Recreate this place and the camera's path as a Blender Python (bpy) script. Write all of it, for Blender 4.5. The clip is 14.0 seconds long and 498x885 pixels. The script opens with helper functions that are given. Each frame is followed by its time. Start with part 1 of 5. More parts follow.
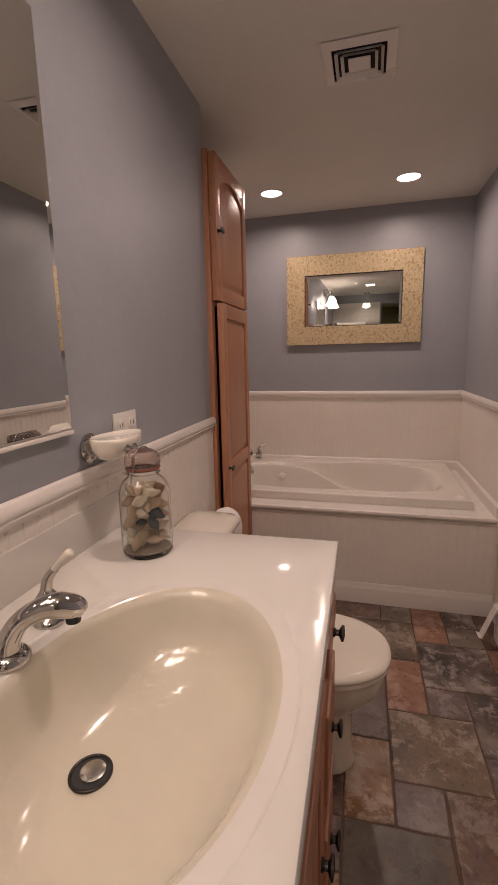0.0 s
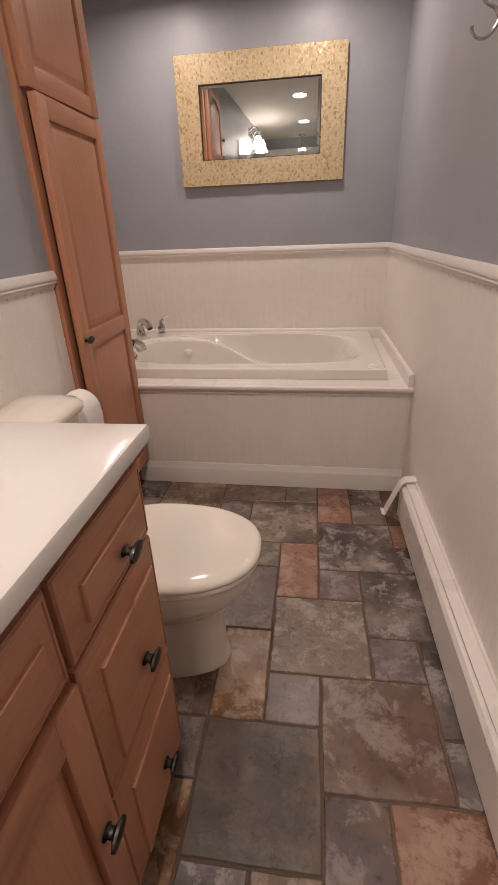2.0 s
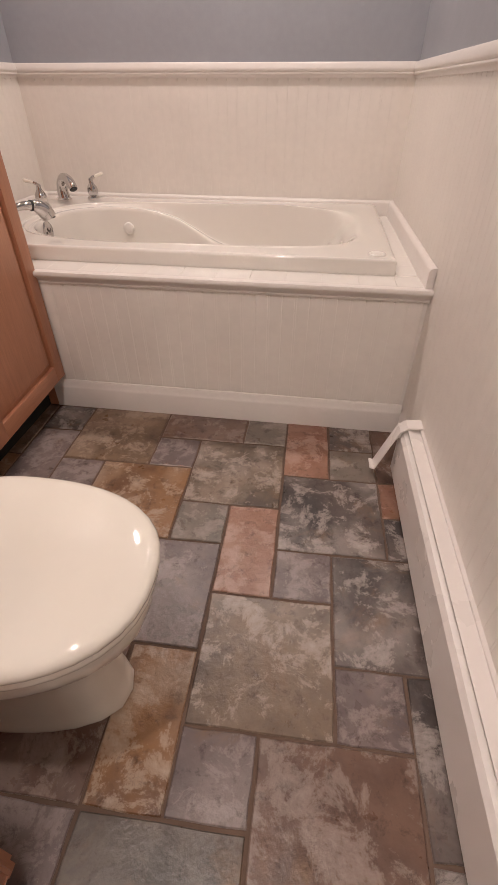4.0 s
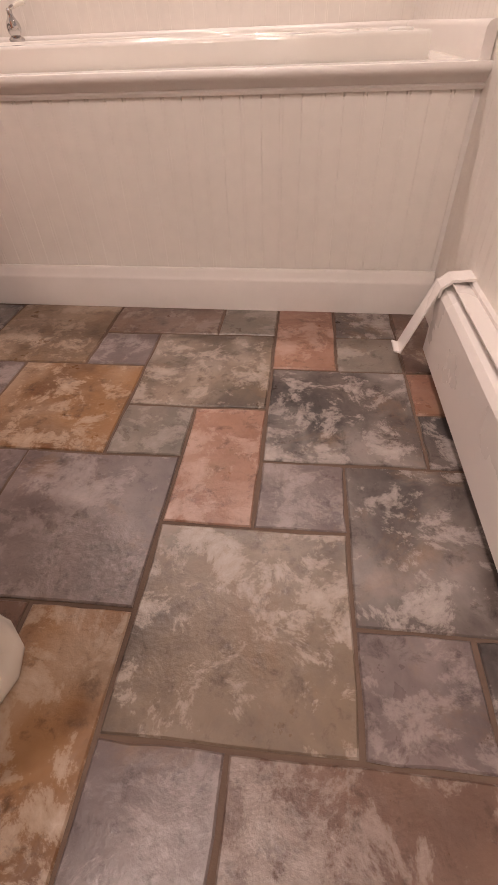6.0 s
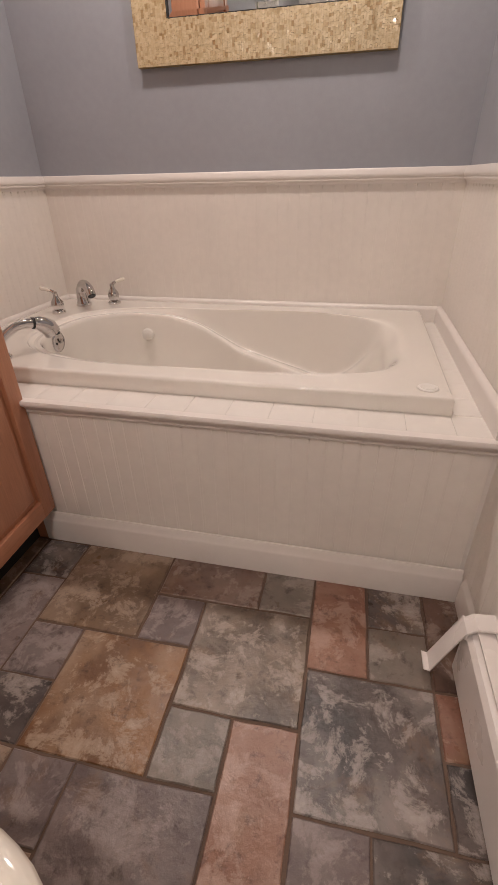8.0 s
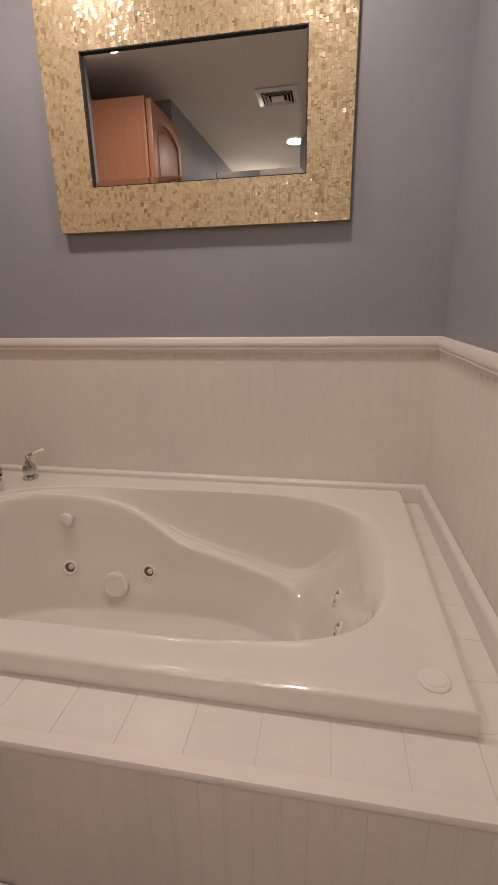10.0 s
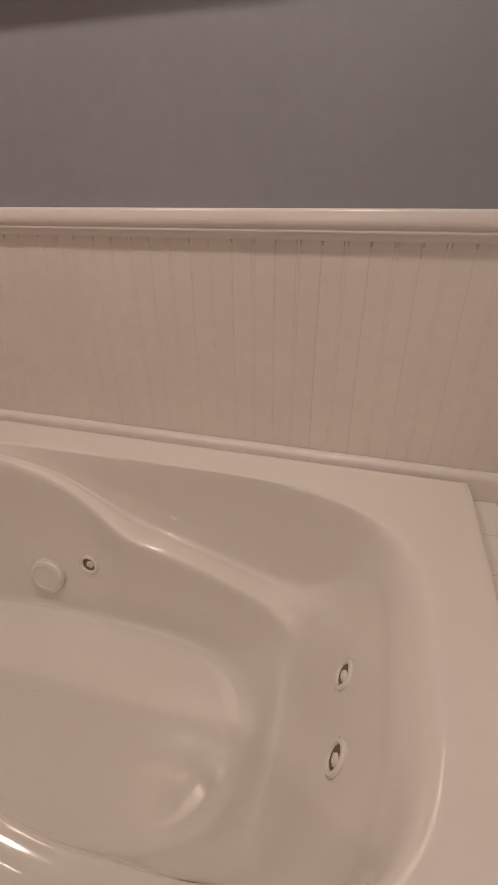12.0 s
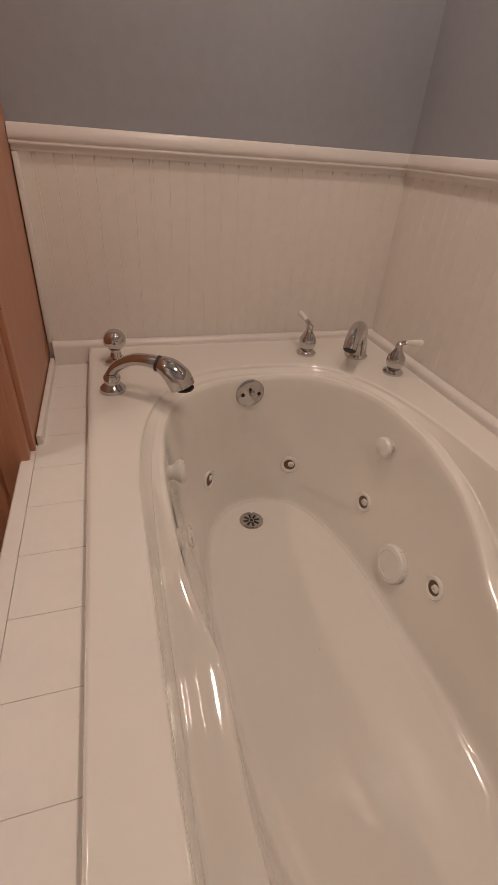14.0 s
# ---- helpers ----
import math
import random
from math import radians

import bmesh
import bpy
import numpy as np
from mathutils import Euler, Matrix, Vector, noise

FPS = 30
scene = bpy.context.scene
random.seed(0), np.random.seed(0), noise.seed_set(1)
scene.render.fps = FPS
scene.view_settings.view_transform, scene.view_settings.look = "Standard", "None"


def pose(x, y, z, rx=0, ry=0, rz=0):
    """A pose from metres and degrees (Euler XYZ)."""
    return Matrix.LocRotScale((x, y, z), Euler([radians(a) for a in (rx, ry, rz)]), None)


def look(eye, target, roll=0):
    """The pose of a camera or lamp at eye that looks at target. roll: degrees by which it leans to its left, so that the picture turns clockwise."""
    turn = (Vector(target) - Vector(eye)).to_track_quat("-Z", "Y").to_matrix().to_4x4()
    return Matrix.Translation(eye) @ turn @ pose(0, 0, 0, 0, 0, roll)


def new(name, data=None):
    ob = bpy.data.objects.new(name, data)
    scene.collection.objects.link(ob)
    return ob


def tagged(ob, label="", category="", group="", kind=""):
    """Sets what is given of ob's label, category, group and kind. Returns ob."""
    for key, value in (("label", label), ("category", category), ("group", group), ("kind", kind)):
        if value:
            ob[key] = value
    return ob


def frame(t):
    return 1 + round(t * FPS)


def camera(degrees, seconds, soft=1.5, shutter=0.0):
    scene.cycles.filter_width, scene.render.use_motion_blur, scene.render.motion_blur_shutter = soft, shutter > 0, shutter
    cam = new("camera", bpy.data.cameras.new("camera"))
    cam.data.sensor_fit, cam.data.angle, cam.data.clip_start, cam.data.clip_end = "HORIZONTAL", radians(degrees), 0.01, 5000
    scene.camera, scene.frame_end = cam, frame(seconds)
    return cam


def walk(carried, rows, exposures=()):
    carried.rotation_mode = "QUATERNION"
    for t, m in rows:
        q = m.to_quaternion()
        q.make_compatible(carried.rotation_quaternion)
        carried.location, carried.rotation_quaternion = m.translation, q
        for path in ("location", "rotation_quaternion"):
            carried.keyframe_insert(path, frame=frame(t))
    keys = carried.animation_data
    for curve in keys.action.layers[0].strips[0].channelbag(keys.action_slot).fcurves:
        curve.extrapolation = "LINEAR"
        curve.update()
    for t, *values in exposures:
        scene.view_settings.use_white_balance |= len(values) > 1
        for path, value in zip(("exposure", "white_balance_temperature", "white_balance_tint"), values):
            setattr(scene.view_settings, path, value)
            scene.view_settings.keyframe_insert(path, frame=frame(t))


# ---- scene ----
cam = camera(58.2, 14.0)
PATH = [
    (0, (-0.604, -3.203, 1.273), (-1.114, -1.306, 0.9), -1.3),
    (0.5, (-0.473, -3.075, 1.254), (-0.957, -1.191, 0.789), -1.6),
    (1, (-0.385, -3.006, 1.219), (-0.774, -1.139, 0.613), -2.1),
    (1.5, (-0.37, -2.946, 1.185), (-0.697, -1.115, 0.452), -2.8),
    (2, (-0.391, -2.842, 1.13), (-0.681, -1.062, 0.266), -2.3),
    (2.5, (-0.38, -2.744, 1.097), (-0.649, -1.024, 0.112), -2.2),
    (3, (-0.345, -2.576, 1.036), (-0.621, -0.967, -0.12), -0.5),
    (3.5, (-0.322, -2.448, 1.014), (-0.598, -0.873, -0.187), -0.3),
    (3.7, (-0.331, -2.381, 1.0), (-0.569, -0.814, -0.22), 0.5),
    (5.0, (-0.309, -2.185, 0.668), (-0.494, -0.675, -0.655), -1.0),
    (5.8, (-0.296, -2.109, 0.544), (-0.484, -0.667, -0.829), -1.9),
    (6, (-0.299, -2.105, 0.564), (-0.519, -0.66, -0.801), -2.5),
    (6.5, (-0.317, -2.056, 0.68), (-0.606, -0.552, -0.606), -2.4),
    (7, (-0.315, -2.017, 0.805), (-0.647, -0.465, -0.411), -2.1),
    (7.5, (-0.297, -1.978, 0.92), (-0.668, -0.364, -0.201), -1.6),
    (8, (-0.338, -1.917, 1.008), (-0.741, -0.243, -0.01), -1.3),
    (8.5, (-0.366, -1.824, 1.082), (-0.785, -0.055, 0.248), -1.4),
    (9, (-0.344, -1.73, 1.145), (-0.72, 0.128, 0.509), -0.7),
    (9.2, (-0.335, -1.682, 1.168), (-0.7, 0.195, 0.581), -0.6),
    (11.3, (-0.314, -0.958, 1.065), (-0.64, 0.803, 0.174), -2.2),
    (11.5, (-0.299, -0.9, 1.063), (-0.61, 0.797, 0.052), -2.3),
    (12, (-0.311, -0.855, 1.073), (-0.782, 0.804, 0.059), -0.7),
    (12.2, (-0.327, -0.843, 1.083), (-1.01, 0.746, 0.079), -0.6),
    (12.5, (-0.366, -0.848, 1.088), (-1.379, 0.553, 0.083), 0.9),
    (13, (-0.378, -0.811, 1.066), (-1.778, 0.189, 0.046), 2.3),
    (13.5, (-0.417, -0.808, 1.037), (-1.996, -0.121, 0.019), 0.9),
    (14, (-0.435, -0.799, 1.025), (-2.011, -0.267, -0.084), 4.6),
]
walk(cam, [(t, look(eye, target, roll)) for t, eye, target, roll in PATH],
     exposures=[(0, -0.50, 6800, 15), (0.5, -0.30, 6800, 16), (1.5, 0.06, 6450, 9), (2.5, 0.10, 6100, 7), (3.5, 0.35, 6050, 6), (6, 0.76, 6350, 12), (6.5, 0.78, 6200, 11),
                (8, 0.22, 6150, 6), (9, -0.08, 6250, 7), (11.5, -0.36, 6500, 7), (13, -0.30, 6650, 8), (14, -0.33, 6750, 8)])

# ---- room numbers (metres): tub wall at y = 0, bare long wall at x = 0 ----
CEIL, XL, XA, YREAR = 2.209, -1.245, -1.66, -4.45
RAIL, DECK, RIM = 1.03, 0.50, 0.546

world = bpy.data.worlds.new("night")
world.use_nodes = True
sky = world.node_tree.nodes.new("ShaderNodeTexSky")
sky.sky_type, sky.sun_disc, sky.sun_elevation, sky.sun_rotation = "NISHITA", False, radians(4), 0.0
world.node_tree.links.new(sky.outputs[0], world.node_tree.nodes["Background"].inputs[0])
world.node_tree.nodes["Background"].inputs[1].default_value = 0.02
scene.world = world

WARM = (1.0, 0.80, 0.71)


def disc_lamp(x, y, watts, z=CEIL - 0.012, size=0.11):
    data = bpy.data.lights.new("can_lamp", "AREA")
    data.shape, data.size, data.energy, data.color, data.spread = "DISK", size, watts, WARM, radians(166)
    ob = new("can_lamp", data)
    ob.matrix_world = pose(x, y, z)
    return ob


# the last one, in the hall, is an added lamp to brighten the olive walls
CANS = [(-1.18, -0.43, 5.8), (-0.425, -0.436, 5.8), (-0.62, -2.25, 8.8), (-0.62, -3.4, 3.4), (-0.2, -5.5, 8.0)]
for cx_, cy_, watts in CANS:
    disc_lamp(cx_, cy_, watts)
SHADES_Y = [-3.02, -3.30]
for sy_ in SHADES_Y:
    data = bpy.data.lights.new("vanity_bulb", "POINT")
    data.energy, data.color, data.shadow_soft_size = 3.3, WARM, 0.03
    new("vanity_bulb", data).location = (-1.098, sy_, 1.955)

data = bpy.data.lights.new("drum_bulb", "POINT")
data.energy, data.color, data.shadow_soft_size = 0.4, WARM, 0.04
new("drum_bulb", data).location = (-0.67, -4.25, 2.02)


# ---- materials ----
def nodes_of(name):
    m = bpy.data.materials.new(name)
    m.use_nodes = True
    nt = m.node_tree
    return m, nt, nt.nodes["Principled BSDF"], nt.nodes, nt.links


def noise_tex(nt, scale, detail=4, rough=0.55, dist=0.0, stretch=None, per_object=False):
    geo = nt.nodes.new("ShaderNodeNewGeometry")
    vec = geo.outputs["Position"]
    if stretch:
        mp = nt.nodes.new("ShaderNodeMapping")
        mp.inputs["Scale"].default_value = stretch
        nt.links.new(vec, mp.inputs["Vector"])
        vec = mp.outputs[0]
    if per_object:
        info = nt.nodes.new("ShaderNodeObjectInfo")
        mul = nt.nodes.new("ShaderNodeMath")
        mul.operation = "MULTIPLY"
        mul.inputs[1].default_value = 41.0
        nt.links.new(info.outputs["Random"], mul.inputs[0])
        add = nt.nodes.new("ShaderNodeVectorMath")
        add.operation = "ADD"
        nt.links.new(vec, add.inputs[0])
        nt.links.new(mul.outputs[0], add.inputs[1])
        vec = add.outputs[0]
    n = nt.nodes.new("ShaderNodeTexNoise")
    n.inputs["Scale"].default_value, n.inputs["Detail"].default_value = scale, detail
    n.inputs["Roughness"].default_value, n.inputs["Distortion"].default_value = rough, dist
    nt.links.new(vec, n.inputs["Vector"])
    return n.outputs["Fac"]


def ramp(nt, fac, *stops):
    r = nt.nodes.new("ShaderNodeValToRGB")
    while len(r.color_ramp.elements) < len(stops):
        r.color_ramp.elements.new(0.5)
    for e, (p, c) in zip(r.color_ramp.elements, stops):
        e.position, e.color = p, (*c, 1) if len(c) == 3 else c
    nt.links.new(fac, r.inputs[0])
    return r.outputs[0]


def mixed(nt, fac, a, b, kind="MIX"):
    m = nt.nodes.new("ShaderNodeMix")
    m.data_type, m.blend_type = "RGBA", kind
    for sock, v in ((m.inputs[0], fac), (m.inputs[6], a), (m.inputs[7], b)):
        if isinstance(v, (int, float)):
            sock.default_value = v
        elif isinstance(v, tuple):
            sock.default_value = (*v, 1)
        else:
            nt.links.new(v, sock)
    return m.outputs[2]


def bumped(nt, bsdf, height, strength, distance=0.002):
    b = nt.nodes.new("ShaderNodeBump")
    b.inputs["Strength"].default_value, b.inputs["Distance"].default_value = strength, distance
    nt.links.new(height, b.inputs["Height"])
    nt.links.new(b.outputs[0], bsdf.inputs["Normal"])


def paint(name, col, rough, var=0.06, bump=0.15, bscale=220, coat=0.0, big=2.5):
    m, nt, bsdf, _, links = nodes_of(name)
    dark = tuple(c * (1 - var) for c in col)
    light = tuple(min(1, c * (1 + var * 0.6)) for c in col)
    wide = ramp(nt, noise_tex(nt, big, 5), (0.3, dark), (0.7, light))
    fine = ramp(nt, noise_tex(nt, 38, 3), (0.35, (1 - var * .6,) * 3), (0.65, (1, 1, 1)))
    links.new(mixed(nt, 1.0, wide, fine, "MULTIPLY"), bsdf.inputs["Base Color"])
    r = nt.nodes.new("ShaderNodeMapRange")
    r.inputs[3].default_value, r.inputs[4].default_value = rough * 0.88, min(1, rough * 1.12)
    links.new(noise_tex(nt, 7, 4), r.inputs[0])
    links.new(r.outputs[0], bsdf.inputs["Roughness"])
    bsdf.inputs["Coat Weight"].default_value = coat
    if bump:
        bumped(nt, bsdf, noise_tex(nt, bscale, 2), bump, 0.001)
    return m


def metal(name, col, rough):
    m, nt, bsdf, _, links = nodes_of(name)
    bsdf.inputs["Metallic"].default_value = 1.0
    links.new(ramp(nt, noise_tex(nt, 30, 3), (0.3, tuple(c * .93 for c in col)), (0.7, col)), bsdf.inputs["Base Color"])
    r = nt.nodes.new("ShaderNodeMapRange")
    r.inputs[3].default_value, r.inputs[4].default_value = rough * 0.7, rough * 1.4
    links.new(noise_tex(nt, 60, 4), r.inputs[0])
    links.new(r.outputs[0], bsdf.inputs["Roughness"])
    return m


def wood(name, col, dark, axis):
    m, nt, bsdf, _, links = nodes_of(name)
    st = {"z": (26, 26, 1.6), "y": (26, 1.6, 26)}[axis]
    grain = ramp(nt, noise_tex(nt, 3.2, 7, 0.62, 0.5, st, True), (0.28, dark), (0.5, col), (0.75, tuple(c * 1.12 for c in col)))
    pores = ramp(nt, noise_tex(nt, 14, 3, 0.5, 0, st, True), (0.36, (0.92, 0.91, 0.90)), (0.5, (1, 1, 1)))
    links.new(mixed(nt, 1.0, grain, pores, "MULTIPLY"), bsdf.inputs["Base Color"])
    bsdf.inputs["Roughness"].default_value, bsdf.inputs["Specular IOR Level"].default_value = 0.4, 0.5
    bumped(nt, bsdf, noise_tex(nt, 12, 4, 0.5, 0, st, True), 0.06, 0.0005)
    return m


def slate(name, a, b, c, much=1.0):
    """Riven stone-look tile: two ground colours, pale bloom in patches, dark speckle."""
    m, nt, bsdf, _, links = nodes_of(name)
    ground = ramp(nt, noise_tex(nt, 4.5, 8, 0.62, 0.3, None, True), (0.38, a), (0.60, b))
    stain = ramp(nt, noise_tex(nt, 5.0, 9, 0.66, 0.4, (1.0, 1.0, 7.0), True), (0.55, (0, 0, 0)), (0.66, (0.65,) * 3))
    ground = mixed(nt, stain, ground, (0.20, 0.118, 0.064))
    wash = ramp(nt, noise_tex(nt, 5.5, 5, 0.55, 0.3, None, True), (0.48, (0, 0, 0)), (0.66, (0.45 * much,) * 3))
    ground = mixed(nt, wash, ground, c)
    bloom = ramp(nt, noise_tex(nt, 12.0, 12, 0.74, 0.35, None, True), (0.505, (0, 0, 0)), (0.545, (0.5 * much,) * 3), (0.66, (0.92 * much,) * 3))
    body = mixed(nt, bloom, ground, c)
    speck = ramp(nt, noise_tex(nt, 30, 9, 0.74, 0.3, None, True), (0.32, (0.45, 0.41, 0.39)), (0.46, (1, 1, 1)))
    links.new(mixed(nt, 1.0, body, speck, "MULTIPLY"), bsdf.inputs["Base Color"])
    r = nt.nodes.new("ShaderNodeMapRange")
    r.inputs[3].default_value, r.inputs[4].default_value = 0.2, 0.42
    links.new(noise_tex(nt, 16, 5, 0.6, 0, None, True), r.inputs[0])
    links.new(r.outputs[0], bsdf.inputs["Roughness"])
    bumped(nt, bsdf, noise_tex(nt, 18, 8, 0.62, 0.15, None, True), 0.6, 0.005)
    return m


def plain(name, col, rough=0.5, **more):
    m, nt, bsdf, _, _ = nodes_of(name)
    bsdf.inputs["Base Color"].default_value, bsdf.inputs["Roughness"].default_value = (*col, 1), rough
    for k, v in more.items():
        bsdf.inputs[k.replace("_", " ")].default_value = v
    return m


def glow(name, col, strength):
    m, nt, bsdf, _, _ = nodes_of(name)
    bsdf.inputs["Base Color"].default_value = (0.9, 0.88, 0.84, 1)
    bsdf.inputs["Emission Color"].default_value, bsdf.inputs["Emission Strength"].default_value = (*col, 1), strength
    return m


BLUE = paint("blue_grey_wall_paint", (0.335, 0.345, 0.375), 0.42, 0.06, 0.3, 260)
CEILING = paint("ceiling_paint", (0.72, 0.69, 0.64), 0.8, 0.04, 0.2)
TRIM = paint("cream_semi_gloss_trim", (0.77, 0.72, 0.675), 0.3, 0.03, 0.08, 90)
BEAD = paint("cream_beadboard_paint", (0.80, 0.75, 0.69), 0.36, 0.05, 0.12, 60)
HEATER = paint("white_enamel_steel", (0.78, 0.73, 0.69), 0.28, 0.012, 0.0)
ACRYLIC = paint("cream_acrylic", (0.79, 0.75, 0.69), 0.07, 0.015, 0.0, coat=1.0)
NONSLIP = paint("matt_acrylic", (0.79, 0.75, 0.69), 0.10, 0.02, 0.03, 120, coat=0.6)
SEAT = paint("bone_seat_plastic", (0.80, 0.75, 0.66), 0.05, 0.015, 0.0)
CHINA = paint("bone_vitreous_china", (0.80, 0.75, 0.66), 0.08, 0.015, 0.0, coat=0.5)
MARBLE = paint("cultured_marble", (0.655, 0.628, 0.585), 0.12, 0.012, 0.0)
BOWL = paint("cultured_marble_bowl", (0.62, 0.575, 0.475), 0.14, 0.02, 0.0, coat=0.4)
CERAMIC = paint("glazed_white_tile", (0.78, 0.74, 0.69), 0.2, 0.04, 0.05, 40)
GROUT = paint("grey_brown_grout", (0.145, 0.095, 0.068), 0.9, 0.2, 0.5, 300)
WHITE_GROUT = paint("pale_grout", (0.77, 0.73, 0.675), 0.85, 0.1, 0.3, 300)
MAPLE_Z = wood("stained_maple_upright", (0.45, 0.205, 0.115), (0.415, 0.185, 0.102), "z")
MAPLE_Y = wood("stained_maple_level", (0.45, 0.205, 0.115), (0.415, 0.185, 0.102), "y")
CHROME = metal("chrome", (0.58, 0.56, 0.55), 0.05)
NICKEL = metal("brushed_nickel", (0.55, 0.52, 0.49), 0.24)
BRONZE = metal("dark_bronze", (0.055, 0.05, 0.047), 0.38)
SILVER = plain("mirror_silvering", (0.86, 0.88, 0.87), 0.01, Metallic=1.0)
DARK = plain("dark_void", (0.012, 0.011, 0.01), 0.9)
# brown here is the shade inside the jet holes, put into the colour
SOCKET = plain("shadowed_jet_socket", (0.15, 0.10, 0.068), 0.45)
RUBBER = plain("black_strip", (0.02, 0.02, 0.02), 0.6)
PLASTIC = paint("white_plastic", (0.78, 0.75, 0.70), 0.3, 0.02, 0.0)
PAPER = paint("soft_white_paper", (0.82, 0.79, 0.75), 0.95, 0.03, 0.4, 400)
CAN_GLOW = glow("lit_lens", (1.0, 0.93, 0.86), 5.0)
SHADE_GLOW = glow("lit_frosted_glass", (1.0, 0.82, 0.70), 18.0)
DRUM_GLOW = glow("lit_fabric_shade", (1.0, 0.95, 0.70), 3.0)
OLIVE = paint("olive_hall_paint", (0.22, 0.23, 0.10), 0.7, 0.08)
GLASS = plain("clear_glass", (0.97, 0.98, 0.97), 0.02, Transmission_Weight=1.0, IOR=1.45)
FROST = plain("frosted_pane", (0.5, 0.52, 0.55), 0.5)
SLATES = {
    "g": slate("slate_grey_buff", (0.088, 0.068, 0.054), (0.189, 0.135, 0.092), (0.417, 0.347, 0.292)),
    "b": slate("slate_buff", (0.111, 0.070, 0.044), (0.216, 0.141, 0.085), (0.379, 0.290, 0.221)),
    "o": slate("slate_rust", (0.202, 0.093, 0.059), (0.294, 0.154, 0.101), (0.439, 0.297, 0.236)),
    "y": slate("slate_ochre", (0.137, 0.066, 0.030), (0.272, 0.141, 0.060), (0.454, 0.347, 0.257)),
    "d": slate("slate_charcoal", (0.049, 0.041, 0.039), (0.116, 0.090, 0.079), (0.409, 0.355, 0.322)),
    "m": slate("slate_mauve", (0.105, 0.080, 0.077), (0.179, 0.135, 0.125), (0.379, 0.319, 0.296), 0.7),
    "s": slate("slate_sage", (0.124, 0.106, 0.088), (0.200, 0.163, 0.133), (0.363, 0.311, 0.272), 0.8),
    "r": slate("slate_red_brown", (0.083, 0.046, 0.034), (0.160, 0.092, 0.064), (0.308, 0.246, 0.212)),
    "k": slate("slate_green_grey", (0.078, 0.067, 0.056), (0.119, 0.098, 0.079), (0.204, 0.167, 0.139), 0.6),
}


# ---- mesh helpers ----
def mesh_of(name, bm, material, smooth=True, angle=40):
    me = bpy.data.meshes.new(name)
    bmesh.ops.recalc_face_normals(bm, faces=bm.faces)
    bm.to_mesh(me)
    bm.free()
    me.materials.append(material)
    if smooth:
        me.shade_smooth()
        me.set_sharp_from_angle(angle=radians(angle))
    return me


def part(name, bm, material, parent=None, label="", angle=40):
    ob = new(name, mesh_of(name, bm, material, True, angle))
    if parent:
        ob.parent = parent
        ob.matrix_parent_inverse = parent.matrix_basis.inverted() if parent.parent is None else Matrix()
    return tagged(ob, label)


def thing(name, x, y, z, label, category, group=""):
    ob = new(name)
    ob.empty_display_size = 0.05
    ob.matrix_basis = pose(x, y, z)
    return tagged(ob, label, category, group)


def setting(name, bm, material, label="", angle=40):
    return tagged(part(name, bm, material, None, label, angle), kind="structure")


def box(bm, x0, x1, y0, y1, z0, z1, bev=0.0, seg=2, m=None):
    made = bmesh.ops.create_cube(bm, size=1.0)["verts"]
    bmesh.ops.transform(bm, verts=made, matrix=Matrix.LocRotScale(((x0 + x1) / 2, (y0 + y1) / 2, (z0 + z1) / 2), None, (abs(x1 - x0), abs(y1 - y0), abs(z1 - z0))))
    if bev:
        edges = list({e for v in made for e in v.link_edges})
        made = list({v for f in bmesh.ops.bevel(bm, geom=edges, offset=bev, segments=seg, affect="EDGES", profile=0.6)["faces"] for v in f.verts})
    if m is not None:
        every = set(made)
        todo = list(made)
        while todo:
            for e in todo.pop().link_edges:
                for v in e.verts:
                    if v not in every:
                        every.add(v)
                        todo.append(v)
        bmesh.ops.transform(bm, verts=list(every), matrix=m)
    return bm


def boxed(*a, **k):
    return box(bmesh.new(), *a, **k)


def skin(rings, closed=True, caps=True, bm=None):
    """A surface through rings of equal length."""
    bm = bm or bmesh.new()
    rows = [[bm.verts.new(p) for p in ring] for ring in rings]
    n = len(rows[0])
    for a, b in zip(rows, rows[1:]):
        for i in range(n if closed else n - 1):
            j = (i + 1) % n
            bm.faces.new((a[i], a[j], b[j], b[i]))
    if caps and closed:
        bm.faces.new(list(reversed(rows[0])))
        bm.faces.new(rows[-1])
    return bm


def lathe(profile, m=None, n=28, caps=True, sx=1.0, sy=1.0, bm=None):
    """profile: (radius, height) pairs from below; turned about z, then moved by m."""
    rings = [[Vector((r * sx * math.cos(a), r * sy * math.sin(a), z)) for a in (2 * math.pi * i / n for i in range(n))] for r, z in profile]
    if m is not None:
        rings = [[m @ p for p in ring] for ring in rings]
    return skin(rings, True, caps, bm)


